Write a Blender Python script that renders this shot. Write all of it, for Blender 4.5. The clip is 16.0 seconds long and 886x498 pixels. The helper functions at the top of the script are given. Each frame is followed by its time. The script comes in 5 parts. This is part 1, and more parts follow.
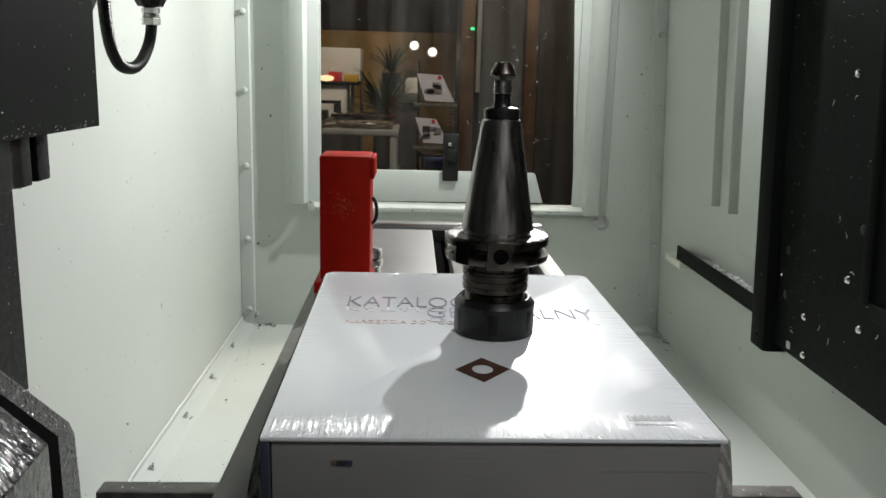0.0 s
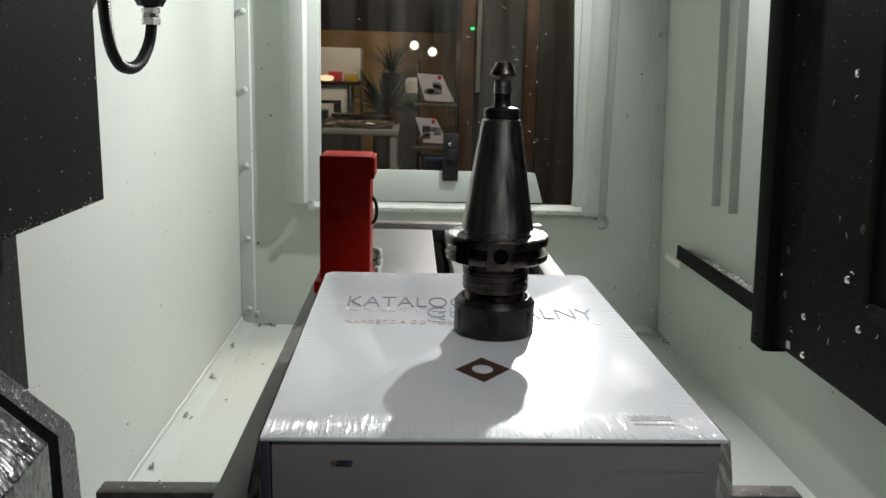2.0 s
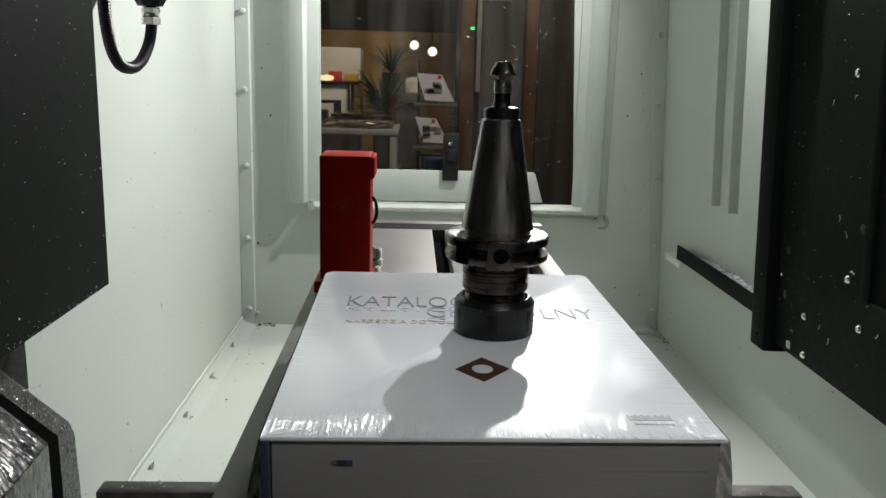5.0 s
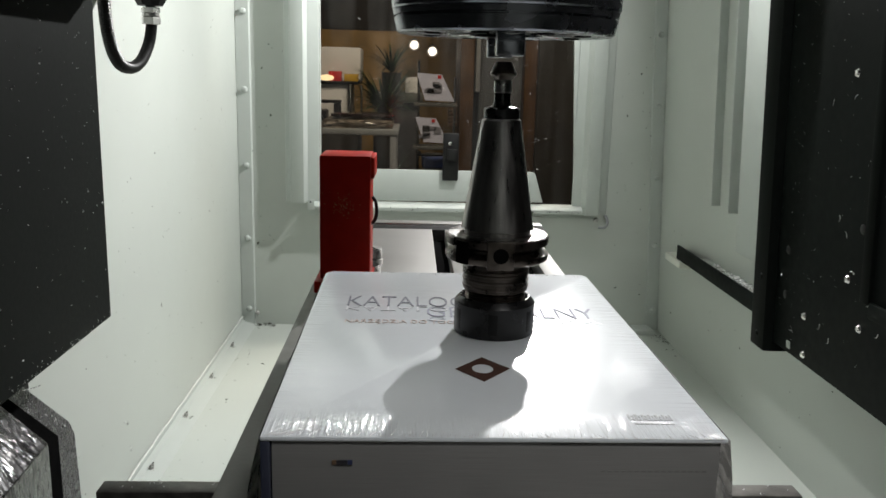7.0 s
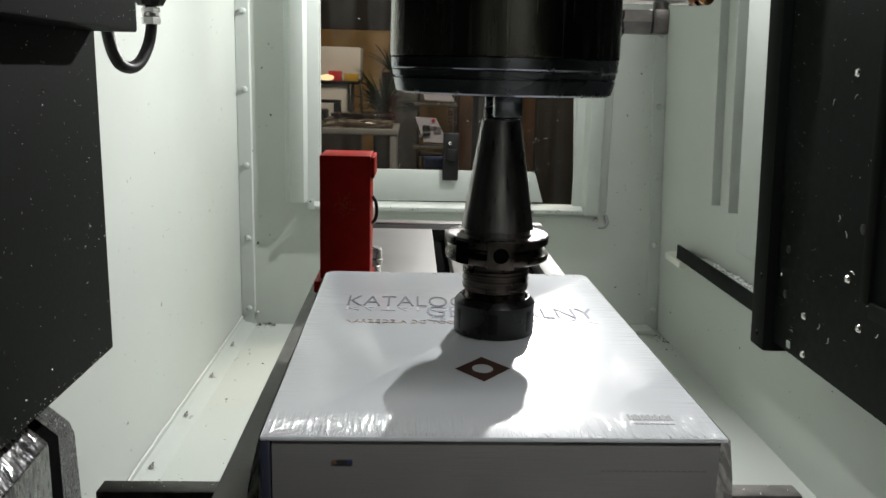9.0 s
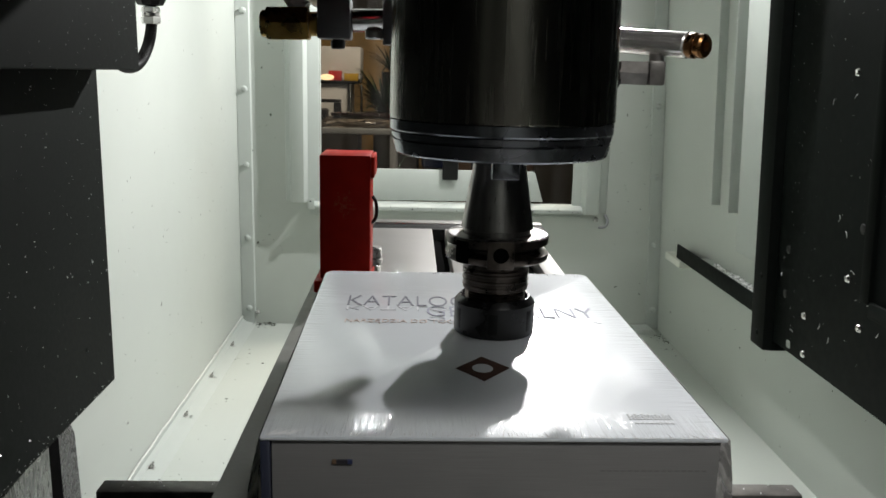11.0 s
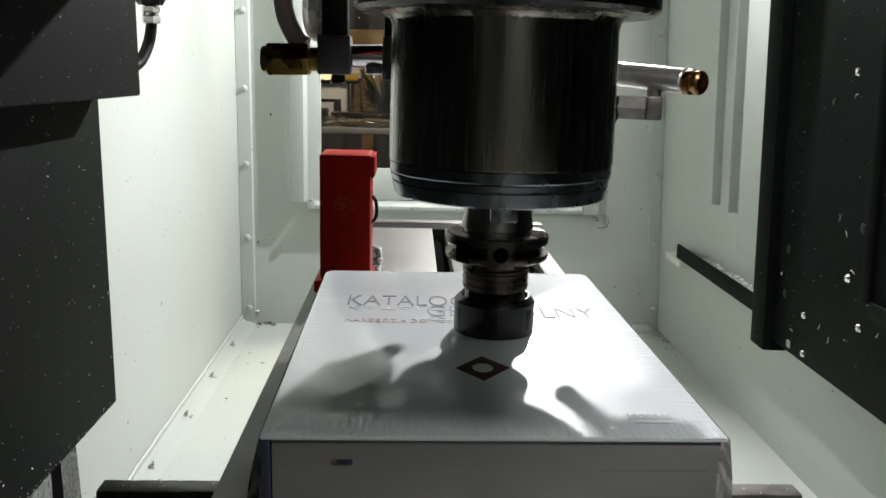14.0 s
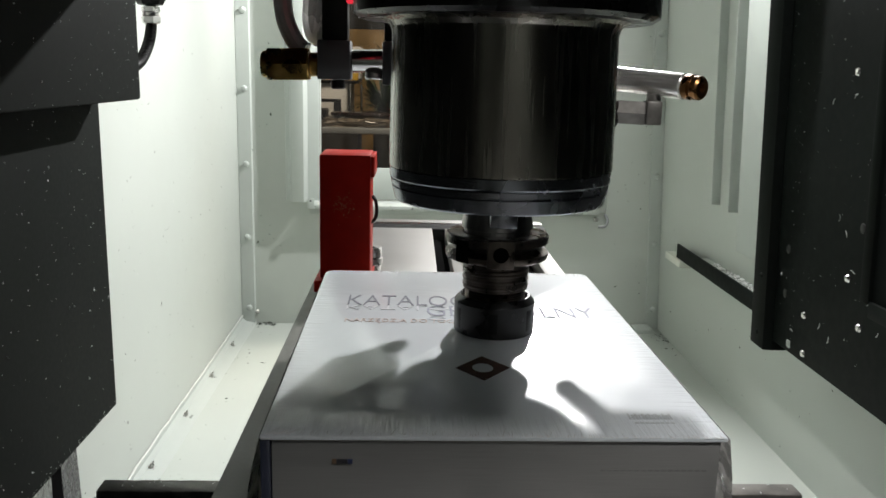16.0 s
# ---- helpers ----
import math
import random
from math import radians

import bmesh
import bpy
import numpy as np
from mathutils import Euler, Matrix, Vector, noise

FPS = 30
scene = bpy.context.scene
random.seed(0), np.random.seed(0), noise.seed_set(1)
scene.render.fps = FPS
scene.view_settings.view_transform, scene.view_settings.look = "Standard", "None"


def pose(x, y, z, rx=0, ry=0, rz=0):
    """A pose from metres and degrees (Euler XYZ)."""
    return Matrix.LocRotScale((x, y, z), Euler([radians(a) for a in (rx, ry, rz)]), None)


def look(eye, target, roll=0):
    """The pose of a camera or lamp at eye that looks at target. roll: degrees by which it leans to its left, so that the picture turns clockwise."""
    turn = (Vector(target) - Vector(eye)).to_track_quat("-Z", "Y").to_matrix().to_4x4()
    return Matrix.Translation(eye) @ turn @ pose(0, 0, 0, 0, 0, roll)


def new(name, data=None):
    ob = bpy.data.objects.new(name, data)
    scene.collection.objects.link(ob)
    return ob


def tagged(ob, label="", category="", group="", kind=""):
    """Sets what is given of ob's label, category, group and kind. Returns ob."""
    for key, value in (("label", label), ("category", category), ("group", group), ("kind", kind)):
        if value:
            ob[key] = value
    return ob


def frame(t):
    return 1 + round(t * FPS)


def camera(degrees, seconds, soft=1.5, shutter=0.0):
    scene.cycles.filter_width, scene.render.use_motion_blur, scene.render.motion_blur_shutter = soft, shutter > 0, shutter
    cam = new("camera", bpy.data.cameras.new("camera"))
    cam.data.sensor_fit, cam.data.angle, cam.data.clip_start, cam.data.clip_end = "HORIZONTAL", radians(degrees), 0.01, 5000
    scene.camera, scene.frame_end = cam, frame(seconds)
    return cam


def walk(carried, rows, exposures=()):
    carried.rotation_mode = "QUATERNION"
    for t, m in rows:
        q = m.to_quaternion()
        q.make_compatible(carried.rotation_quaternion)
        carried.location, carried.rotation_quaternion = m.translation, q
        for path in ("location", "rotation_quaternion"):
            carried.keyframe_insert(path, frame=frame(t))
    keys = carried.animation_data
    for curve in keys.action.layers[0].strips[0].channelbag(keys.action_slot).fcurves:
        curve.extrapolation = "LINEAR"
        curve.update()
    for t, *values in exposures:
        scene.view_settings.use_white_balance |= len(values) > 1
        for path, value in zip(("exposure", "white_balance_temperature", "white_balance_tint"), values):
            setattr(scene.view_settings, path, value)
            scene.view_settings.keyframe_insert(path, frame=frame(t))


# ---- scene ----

E = 0.603                      # height of the lens over the pan floor
XL, XR, YE, YN = -0.400, 0.5975, 1.935, -1.10   # side walls, end walls
TOP = E + 0.95                 # ceiling
TABLE = E - 0.213              # table surface
BOOK = E - 0.158               # top of the catalogue
AX, AY = 0.0535, 0.5015         # spindle axis

# ---- camera ----
cam = camera(56.2, 16.0, soft=1.6)
EYE = Vector((0.0, 0.0, E))


def aim(pitch, yaw=2.323):
    p, y = radians(pitch), radians(yaw)
    return look(EYE, EYE + Vector((math.sin(y) * math.cos(p), math.cos(y) * math.cos(p), -math.sin(p))), 1.486)


walk(cam, [(0.0, aim(11.94)), (4.0, aim(11.96)), (9.0, aim(11.99)), (13.0, aim(12.03)), (16.0, aim(12.04))],
     exposures=[(0.0, 0.0), (1.2, -0.12), (4.0, -0.12), (8.0, -0.02), (11.3, 0.10), (12.5, 0.25), (16.0, 0.28)])

# ---- world and lights ----
world = bpy.data.worlds.new("hall_air")
scene.world = world
world.use_nodes = True
world.node_tree.nodes["Background"].inputs[0].default_value = (0.9, 0.85, 0.75, 1)
world.node_tree.nodes["Background"].inputs[1].default_value = 0.01


def area_lamp(name, eye, target, sx, sy, watts, colour, shape="RECTANGLE"):
    d = bpy.data.lights.new(name, "AREA")
    d.shape, d.size, d.size_y, d.energy, d.color = shape, sx, sy, watts, colour
    ob = new(name, d)
    ob.matrix_world = look(eye, target)
    return ob


LAMP = Vector((0.369, 1.68, E + 0.53))
beam = bpy.data.lights.new("work_light_beam", "SPOT")
beam.energy, beam.color, beam.shadow_soft_size = 95, (1.0, 0.99, 0.985), 0.013
beam.spot_size, beam.spot_blend = radians(122), 1.0
area_lamp("work_light_flood", LAMP + Vector((0, 0, 0.001)), (-0.40, 2.02, E + 0.43), 0.026, 0.026, 17.0, (1.0, 0.99, 0.985), "DISK")
new("work_light_beam", beam).matrix_world = look(LAMP, (-0.02, 0.50, E - 0.16))
# unseen fill lamp, added to brighten the end wall, fronts and spindle
FILL = Vector((0.36, -0.22, E + 0.72))
area_lamp("tube_light_glow", FILL, (0.0, 1.2, E - 0.1), 0.26, 0.07, 6.0, (1.0, 0.985, 0.96))
area_lamp("hall_light", (0.5, 2.9, E + 2.2), (0.0, 4.6, E - 0.3), 1.2, 0.8, 92, (1.0, 0.90, 0.76))


# ---- materials ----
def material(name, colour, rough=0.5, metal=0.0, grain=0.15, scale=60.0, bump=0.0, bump_scale=300.0, coat=0.0,
             rough_var=0.1, streak=None, blotch=0.12, coat_rough=0.05, spec=0.5, relief=0.001):
    m = bpy.data.materials.new(name)
    m.use_nodes = True
    nt = m.node_tree
    bs = nt.nodes["Principled BSDF"]
    tc = nt.nodes.new("ShaderNodeTexCoord")
    mp = nt.nodes.new("ShaderNodeMapping")
    nt.links.new(tc.outputs["Object"], mp.inputs["Vector"])
    if streak:
        mp.inputs["Scale"].default_value = streak
    fine = nt.nodes.new("ShaderNodeTexNoise")
    fine.inputs["Scale"].default_value = scale
    fine.inputs["Detail"].default_value = 6
    nt.links.new(mp.outputs[0], fine.inputs["Vector"])
    big = nt.nodes.new("ShaderNodeTexNoise")
    big.inputs["Scale"].default_value = 5.0
    big.inputs["Detail"].default_value = 4
    nt.links.new(tc.outputs["Object"], big.inputs["Vector"])
    ramps = []
    for src, amount in ((fine, grain), (big, blotch)):
        r = nt.nodes.new("ShaderNodeMapRange")
        r.inputs["From Min"].default_value, r.inputs["From Max"].default_value = 0.3, 0.7
        r.inputs["To Min"].default_value, r.inputs["To Max"].default_value = 1 - amount, 1 + amount * 0.4
        nt.links.new(src.outputs["Fac"], r.inputs["Value"])
        ramps.append(r)
    mul = nt.nodes.new("ShaderNodeMath")
    mul.operation = "MULTIPLY"
    nt.links.new(ramps[0].outputs[0], mul.inputs[0])
    nt.links.new(ramps[1].outputs[0], mul.inputs[1])
    sc = nt.nodes.new("ShaderNodeVectorMath")
    sc.operation = "SCALE"
    sc.inputs[0].default_value = colour
    nt.links.new(mul.outputs[0], sc.inputs["Scale"])
    nt.links.new(sc.outputs[0], bs.inputs["Base Color"])
    rr = nt.nodes.new("ShaderNodeMapRange")
    rr.inputs["From Min"].default_value, rr.inputs["From Max"].default_value = 0.3, 0.7
    rr.inputs["To Min"].default_value, rr.inputs["To Max"].default_value = max(0.02, rough - rough_var), min(1, rough + rough_var)
    nt.links.new(fine.outputs["Fac"], rr.inputs["Value"])
    nt.links.new(rr.outputs[0], bs.inputs["Roughness"])
    bs.inputs["Metallic"].default_value = metal
    bs.inputs["Coat Weight"].default_value = coat
    bs.inputs["Coat Roughness"].default_value = coat_rough
    bs.inputs["Specular IOR Level"].default_value = spec
    if bump:
        bn = nt.nodes.new("ShaderNodeTexNoise")
        bn.inputs["Scale"].default_value = bump_scale
        bn.inputs["Detail"].default_value = 3
        nt.links.new(mp.outputs[0], bn.inputs["Vector"])
        bp = nt.nodes.new("ShaderNodeBump")
        bp.inputs["Strength"].default_value = bump
        bp.inputs["Distance"].default_value = relief
        nt.links.new(bn.outputs["Fac"], bp.inputs["Height"])
        nt.links.new(bp.outputs[0], bs.inputs["Normal"])
        if coat:
            nt.links.new(bp.outputs[0], bs.inputs["Coat Normal"])
    return m


M_WALL = material("pale_green_sheet_paint", (0.459, 0.490, 0.453), 0.42, grain=0.012, scale=25, bump=0.04, bump_scale=500, blotch=0.03, rough_var=0.03)
M_WALL2 = material("pale_green_trim_paint", (0.445, 0.480, 0.450), 0.40, grain=0.02, scale=40, bump=0.04, bump_scale=500, blotch=0.03, rough_var=0.03)
M_DARK = material("dark_grey_sheet_paint", (0.0112, 0.0129, 0.0118), 0.60, grain=0.10, scale=200, blotch=0.18, spec=0.03, rough_var=0.03)
M_ROOF = material("bounce_roof_sheet", (0.50, 0.51, 0.50), 0.6, grain=0.1)
M_DOOR = material("black_green_sheet_paint", (0.0078, 0.0096, 0.0086), 0.42, grain=0.12, scale=80, blotch=0.25, spec=0.02, rough_var=0.03)
M_CAST = material("wet_black_casting_paint", (0.007, 0.007, 0.0078), 0.30, grain=0.3, scale=50, bump=0.35, bump_scale=200, blotch=0.3, spec=0.2)
M_WET = material("wet_black_enamel", (0.007, 0.007, 0.008), 0.26, grain=0.3, scale=50, streak=(1, 1.6, 0.8), bump=0.45, bump_scale=100, blotch=0.3, spec=0.45, coat=0.35, coat_rough=0.10, relief=0.0032)
# lighter, speckled base: the sheen of the wet sloping rim is in the colour
M_RIM = material("wet_black_paint_sheen", (0.042, 0.039, 0.044), 0.28, grain=0.7, scale=170, bump=1.0, bump_scale=330, blotch=0.4, spec=0.4, relief=0.002)
M_COLUMN = material("dark_column_paint", (0.016, 0.016, 0.0165), 0.55, spec=0.12, grain=0.35, scale=120, bump=0.4, bump_scale=300, blotch=0.3)
M_BLACK = material("blackened_spindle_steel", (0.30, 0.282, 0.248), 0.25, metal=1.0, grain=0.12, scale=220, streak=(1, 1, 0.03), blotch=0.15, rough_var=0.06)
M_BLACKRING = material("blued_steel_ring", (0.30, 0.31, 0.34), 0.24, metal=0.9, grain=0.2, scale=50, blotch=0.2)
M_STEEL = material("ground_steel", (0.58, 0.57, 0.555), 0.30, metal=1.0, grain=0.12, scale=60, blotch=0.15)
M_TAPER = material("tempered_taper_steel", (0.44, 0.422, 0.41), 0.33, metal=1.0, grain=0.30, scale=260, streak=(1, 1, 0.04), blotch=0.15, rough_var=0.08)
M_WORN = material("worn_dark_steel", (0.140, 0.118, 0.102), 0.33, metal=1.0, grain=0.55, scale=110, bump=0.15, bump_scale=300, blotch=0.35)
M_NUT = material("black_oxide_nut", (0.012, 0.012, 0.0125), 0.30, metal=0.1, grain=0.3, scale=90, bump=0.04, blotch=0.25, spec=0.5)
M_TABLE = material("milled_table_steel", (0.47, 0.462, 0.445), 0.36, metal=1.0, grain=0.06, scale=45, streak=(8, 1, 1), rough_var=0.02, blotch=0.2)
M_TSIDE = material("grey_table_edge", (0.13, 0.128, 0.115), 0.50, metal=0.3, grain=0.25, scale=60, bump=0.1, blotch=0.2)
M_RED = material("red_box_paint", (0.36, 0.013, 0.006), 0.45, grain=0.15, scale=60, bump=0.15, bump_scale=500, blotch=0.2, spec=0.06)
M_COPPERPLUG = material("dark_copper_plug", (0.30, 0.15, 0.06), 0.3, metal=1.0, grain=0.3, scale=90, blotch=0.3)
M_BRASS = material("oily_brass", (0.50, 0.33, 0.10), 0.28, metal=1.0, grain=0.35, scale=90, bump=0.1, blotch=0.3)
M_CHROME = material("bright_chrome", (0.72, 0.71, 0.69), 0.14, metal=1.0, grain=0.08, scale=60, blotch=0.1, rough_var=0.04)
M_SATIN = material("satin_steel_tube", (0.80, 0.79, 0.77), 0.30, metal=0.35, grain=0.1, scale=60, spec=0.8)
M_PIPE = material("polished_pipe_steel", (0.80, 0.78, 0.75), 0.20, metal=0.78, grain=0.1, scale=60, blotch=0.1, rough_var=0.04)
M_RUBBER = material("black_rubber", (0.011, 0.011, 0.011), 0.38, grain=0.2, scale=90, blotch=0.2, spec=0.25)
M_GREYBLOCK = material("grey_anodised_block", (0.14, 0.14, 0.145), 0.5, metal=0.3, grain=0.15, scale=90, blotch=0.15)
M_COVER = material("laminated_white_cover", (0.750, 0.790, 0.825), 0.36, grain=0.02, scale=20, coat=0.30, coat_rough=0.08, blotch=0.03, spec=0.42, rough_var=0.05)


def film_relief(m, w, n):
    """Shrink film over the cover: soft waves, and tight creases that fade inwards from each edge."""
    nt = m.node_tree
    bs = nt.nodes["Principled BSDF"]
    tc = nt.nodes.new("ShaderNodeTexCoord")
    sep = nt.nodes.new("ShaderNodeSeparateXYZ")
    nt.links.new(tc.outputs["Object"], sep.inputs[0])

    def noise_of(scale, detail, size=1.0):
        mp = nt.nodes.new("ShaderNodeMapping")
        mp.inputs["Scale"].default_value = scale
        no = nt.nodes.new("ShaderNodeTexNoise")
        no.inputs["Scale"].default_value, no.inputs["Detail"].default_value = size, detail
        no.inputs["Distortion"].default_value = 0.6
        nt.links.new(tc.outputs["Object"], mp.inputs["Vector"])
        nt.links.new(mp.outputs[0], no.inputs["Vector"])
        return no.outputs["Fac"]

    def fade(axis, a, b):
        r = nt.nodes.new("ShaderNodeMapRange")
        r.interpolation_type = "SMOOTHSTEP"
        r.inputs["From Min"].default_value, r.inputs["From Max"].default_value = a, b
        r.inputs["To Min"].default_value, r.inputs["To Max"].default_value = 1.0, 0.0
        nt.links.new(sep.outputs[axis], r.inputs["Value"])
        return r.outputs[0]

    def op(kind, a, b):
        x = nt.nodes.new("ShaderNodeMath")
        x.operation = kind
        for k, v in enumerate((a, b)):
            if isinstance(v, float):
                x.inputs[k].default_value = v
            else:
                nt.links.new(v, x.inputs[k])
        return x.outputs[0]
    lines_y = noise_of((420, 22, 1), 3)
    lines_x = noise_of((26, 300, 1), 3)
    total = op("MULTIPLY", noise_of((16, 11, 1), 3), 0.9)
    for f, l, k in ((fade("Y", 0.001, 0.036), lines_y, 3.0), (fade("Y", n - 0.001, n - 0.020), lines_y, 0.5),
                    (fade("X", 0.001, 0.016), lines_x, 0.4), (fade("X", w - 0.001, w - 0.030), lines_x, 0.7)):
        total = op("ADD", total, op("MULTIPLY", op("MULTIPLY", f, l), k))
    bp = nt.nodes.new("ShaderNodeBump")
    bp.inputs["Strength"].default_value, bp.inputs["Distance"].default_value = 0.8, 0.0017
    nt.links.new(total, bp.inputs["Height"])
    nt.links.new(bp.outputs[0], bs.inputs["Coat Normal"])
    bs.inputs["Coat Weight"].default_value = 0.9
    bs.inputs["Coat Roughness"].default_value = 0.13


film_relief(M_COVER, 0.210, 0.3105)
M_FILM = material("shrink_wrap_film", (0.80, 0.81, 0.82), 0.15, grain=0.02, scale=20, bump=0.3, bump_scale=60, coat=1.0, coat_rough=0.03, blotch=0.03)
# darker than paper: the weak light on the front is in the colour
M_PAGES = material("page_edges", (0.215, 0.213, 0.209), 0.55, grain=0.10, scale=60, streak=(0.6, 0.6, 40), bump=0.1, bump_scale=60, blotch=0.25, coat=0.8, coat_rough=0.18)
M_SPINE = material("navy_spine_board", (0.03, 0.035, 0.06), 0.35, grain=0.1, scale=60, coat=0.5)
M_INK = material("grey_print", (0.25, 0.25, 0.285), 0.60, grain=0.1, scale=60, coat=0.12, coat_rough=0.08, spec=0.05)
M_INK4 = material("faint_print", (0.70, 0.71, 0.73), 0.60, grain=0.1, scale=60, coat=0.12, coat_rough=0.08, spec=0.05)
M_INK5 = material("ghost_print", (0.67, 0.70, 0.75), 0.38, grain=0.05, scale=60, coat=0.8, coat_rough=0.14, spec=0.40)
M_BAR = material("matt_print", (0.58, 0.60, 0.61), 0.8, grain=0.1, scale=60, spec=0.02)
M_INK2 = material("pale_grey_print", (0.38, 0.39, 0.47), 0.60, grain=0.1, scale=60, coat=0.12, coat_rough=0.08, spec=0.05)
M_INK3 = material("orange_grey_print", (0.70, 0.57, 0.51), 0.60, grain=0.1, scale=60, coat=0.12, coat_rough=0.08, spec=0.05)
M_BROWN = material("brown_print", (0.085, 0.045, 0.035), 0.60, grain=0.25, scale=200, coat=0.12, coat_rough=0.08, spec=0.05)
M_BLACKINK = material("black_print", (0.02, 0.02, 0.025), 0.4, grain=0.1)
M_BLUEINK = material("blue_print", (0.03, 0.04, 0.10), 0.4, grain=0.1)
M_ORANGEINK = material("orange_print", (0.13, 0.08, 0.045), 0.4, grain=0.1)
M_NYLON = material("white_nylon", (0.68, 0.69, 0.62), 0.45, grain=0.08, scale=60)
M_CHIP = material("aluminium_chips", (0.85, 0.85, 0.85), 0.28, metal=0.55, grain=0.2, scale=200)
M_SPECK = material("dark_dirt_specks", (0.06, 0.065, 0.05), 0.7, grain=0.2)
M_SEAL = material("white_sealant", (0.58, 0.60, 0.57), 0.5, grain=0.06, scale=80)
# near-black: the shade inside slots, bores and grooves is in the colour
M_SLOT = material("black_recess", (0.005, 0.005, 0.005), 0.6, grain=0.3, scale=70, spec=0.0)
M_HFLOOR = material("hall_carpet", (0.09, 0.075, 0.06), 0.9, grain=0.2, scale=30)
M_HWALL = material("hall_wood_panel", (0.27, 0.165, 0.050), 0.6, grain=0.3, scale=8, streak=(1, 1, 0.2), blotch=0.5)
M_HDARK = material("hall_dark_drape", (0.024, 0.021, 0.017), 0.8, grain=0.3, scale=12, blotch=0.4)
M_WHITE = material("white_board", (0.72, 0.71, 0.69), 0.5, grain=0.05, scale=20)
M_YELLOW = material("yellow_card", (0.62, 0.38, 0.04), 0.5, grain=0.08)
M_LEAF = material("dark_leaf", (0.024, 0.058, 0.014), 0.5, grain=0.3, scale=40)
M_POT = material("tan_pot", (0.38, 0.27, 0.14), 0.6, grain=0.15)
M_BLUE = material("blue_plastic", (0.03, 0.05, 0.16), 0.35, grain=0.1)
M_REDINK = material("red_print", (0.6, 0.03, 0.03), 0.4, grain=0.1)
M_PAPER = material("printed_paper", (0.62, 0.63, 0.76), 0.45, grain=0.05)
M_GREYPAINT = material("grey_frame_paint", (0.27, 0.28, 0.285), 0.45, grain=0.1, scale=40)
M_OILY = material("oily_steel_plate", (0.21, 0.20, 0.185), 0.45, metal=0.5, grain=0.4, scale=90, bump=0.2, bump_scale=300, blotch=0.35)
M_PRINTGREY = material("faint_edge_print", (0.19, 0.187, 0.183), 0.6, grain=0.1)
M_WRAP = material("crumpled_tan_wrapper", (0.30, 0.25, 0.20), 0.35, grain=0.5, scale=45, blotch=0.4, bump=0.4, bump_scale=60, coat=0.6, coat_rough=0.15)
M_FOLDER = material("glossy_dark_folder", (0.03, 0.016, 0.014), 0.25, grain=0.5, scale=30, blotch=0.5, bump=0.3, bump_scale=40, coat=0.8)
M_COPPER = material("copper_machine", (0.13, 0.072, 0.036), 0.45, metal=0.5, grain=0.3, scale=10)


def glow(name, colour, strength):
    m = bpy.data.materials.new(name)
    m.use_nodes = True
    nt = m.node_tree
    nt.nodes.clear()
    out = nt.nodes.new("ShaderNodeOutputMaterial")
    em = nt.nodes.new("ShaderNodeEmission")
    em.inputs[0].default_value = (*colour, 1)
    em.inputs[1].default_value = strength
    nt.links.new(em.outputs[0], out.inputs[0])
    return m


M_GLOW = glow("spotlight_glow", (1.0, 0.93, 0.8), 5)
M_HALO = glow("halo_ring_glow", (1.0, 0.93, 0.8), 0.35)
M_WARM = glow("warm_flare_glow", (1.0, 0.72, 0.42), 2.5)
M_GREEN = glow("green_led", (0.05, 1.0, 0.3), 3)
M_REDGLINT = glow("red_glint_glow", (1.0, 0.04, 0.07), 0.6)


def pane_material(name, tint, ior, rough, low, high, stretch, milky=False):
    """Clear sheet with a gloss and a thin uneven film of dirt or haze on it."""
    m = bpy.data.materials.new(name)
    m.use_nodes = True
    nt = m.node_tree
    nt.nodes.clear()
    out = nt.nodes.new("ShaderNodeOutputMaterial")
    mix = nt.nodes.new("ShaderNodeMixShader")
    fr = nt.nodes.new("ShaderNodeFresnel")
    fr.inputs[0].default_value = ior
    tr = nt.nodes.new("ShaderNodeBsdfTransparent")
    gl = nt.nodes.new("ShaderNodeBsdfGlossy")
    tr.inputs[0].default_value = tint
    gl.inputs["Roughness"].default_value = rough
    nt.links.new(fr.outputs[0], mix.inputs[0])
    nt.links.new(tr.outputs[0], mix.inputs[1])
    nt.links.new(gl.outputs[0], mix.inputs[2])
    df = nt.nodes.new("ShaderNodeBsdfTranslucent" if milky else "ShaderNodeBsdfDiffuse")
    df.inputs[0].default_value = (0.75, 0.74, 0.70, 1)
    tc = nt.nodes.new("ShaderNodeTexCoord")
    mp = nt.nodes.new("ShaderNodeMapping")
    mp.inputs["Scale"].default_value = stretch
    no = nt.nodes.new("ShaderNodeTexNoise")
    no.inputs["Scale"].default_value = 1.6
    no.inputs["Detail"].default_value = 5
    mr = nt.nodes.new("ShaderNodeMapRange")
    mr.inputs["From Min"].default_value, mr.inputs["From Max"].default_value = 0.4, 0.75
    mr.inputs["To Min"].default_value, mr.inputs["To Max"].default_value = low, high
    nt.links.new(tc.outputs["Object"], mp.inputs["Vector"])
    nt.links.new(mp.outputs[0], no.inputs["Vector"])
    nt.links.new(no.outputs["Fac"], mr.inputs["Value"])
    dirt = nt.nodes.new("ShaderNodeMixShader")
    nt.links.new(mr.outputs[0], dirt.inputs[0])
    nt.links.new(mix.outputs[0], dirt.inputs[1])
    nt.links.new(df.outputs[0], dirt.inputs[2])
    nt.links.new(dirt.outputs[0], out.inputs[0])
    return m


M_GLASS = pane_material("tinted_safety_glass", (0.72, 0.70, 0.66, 1), 1.22, 0.03, 0.002, 0.024, (14, 1, 1.2))
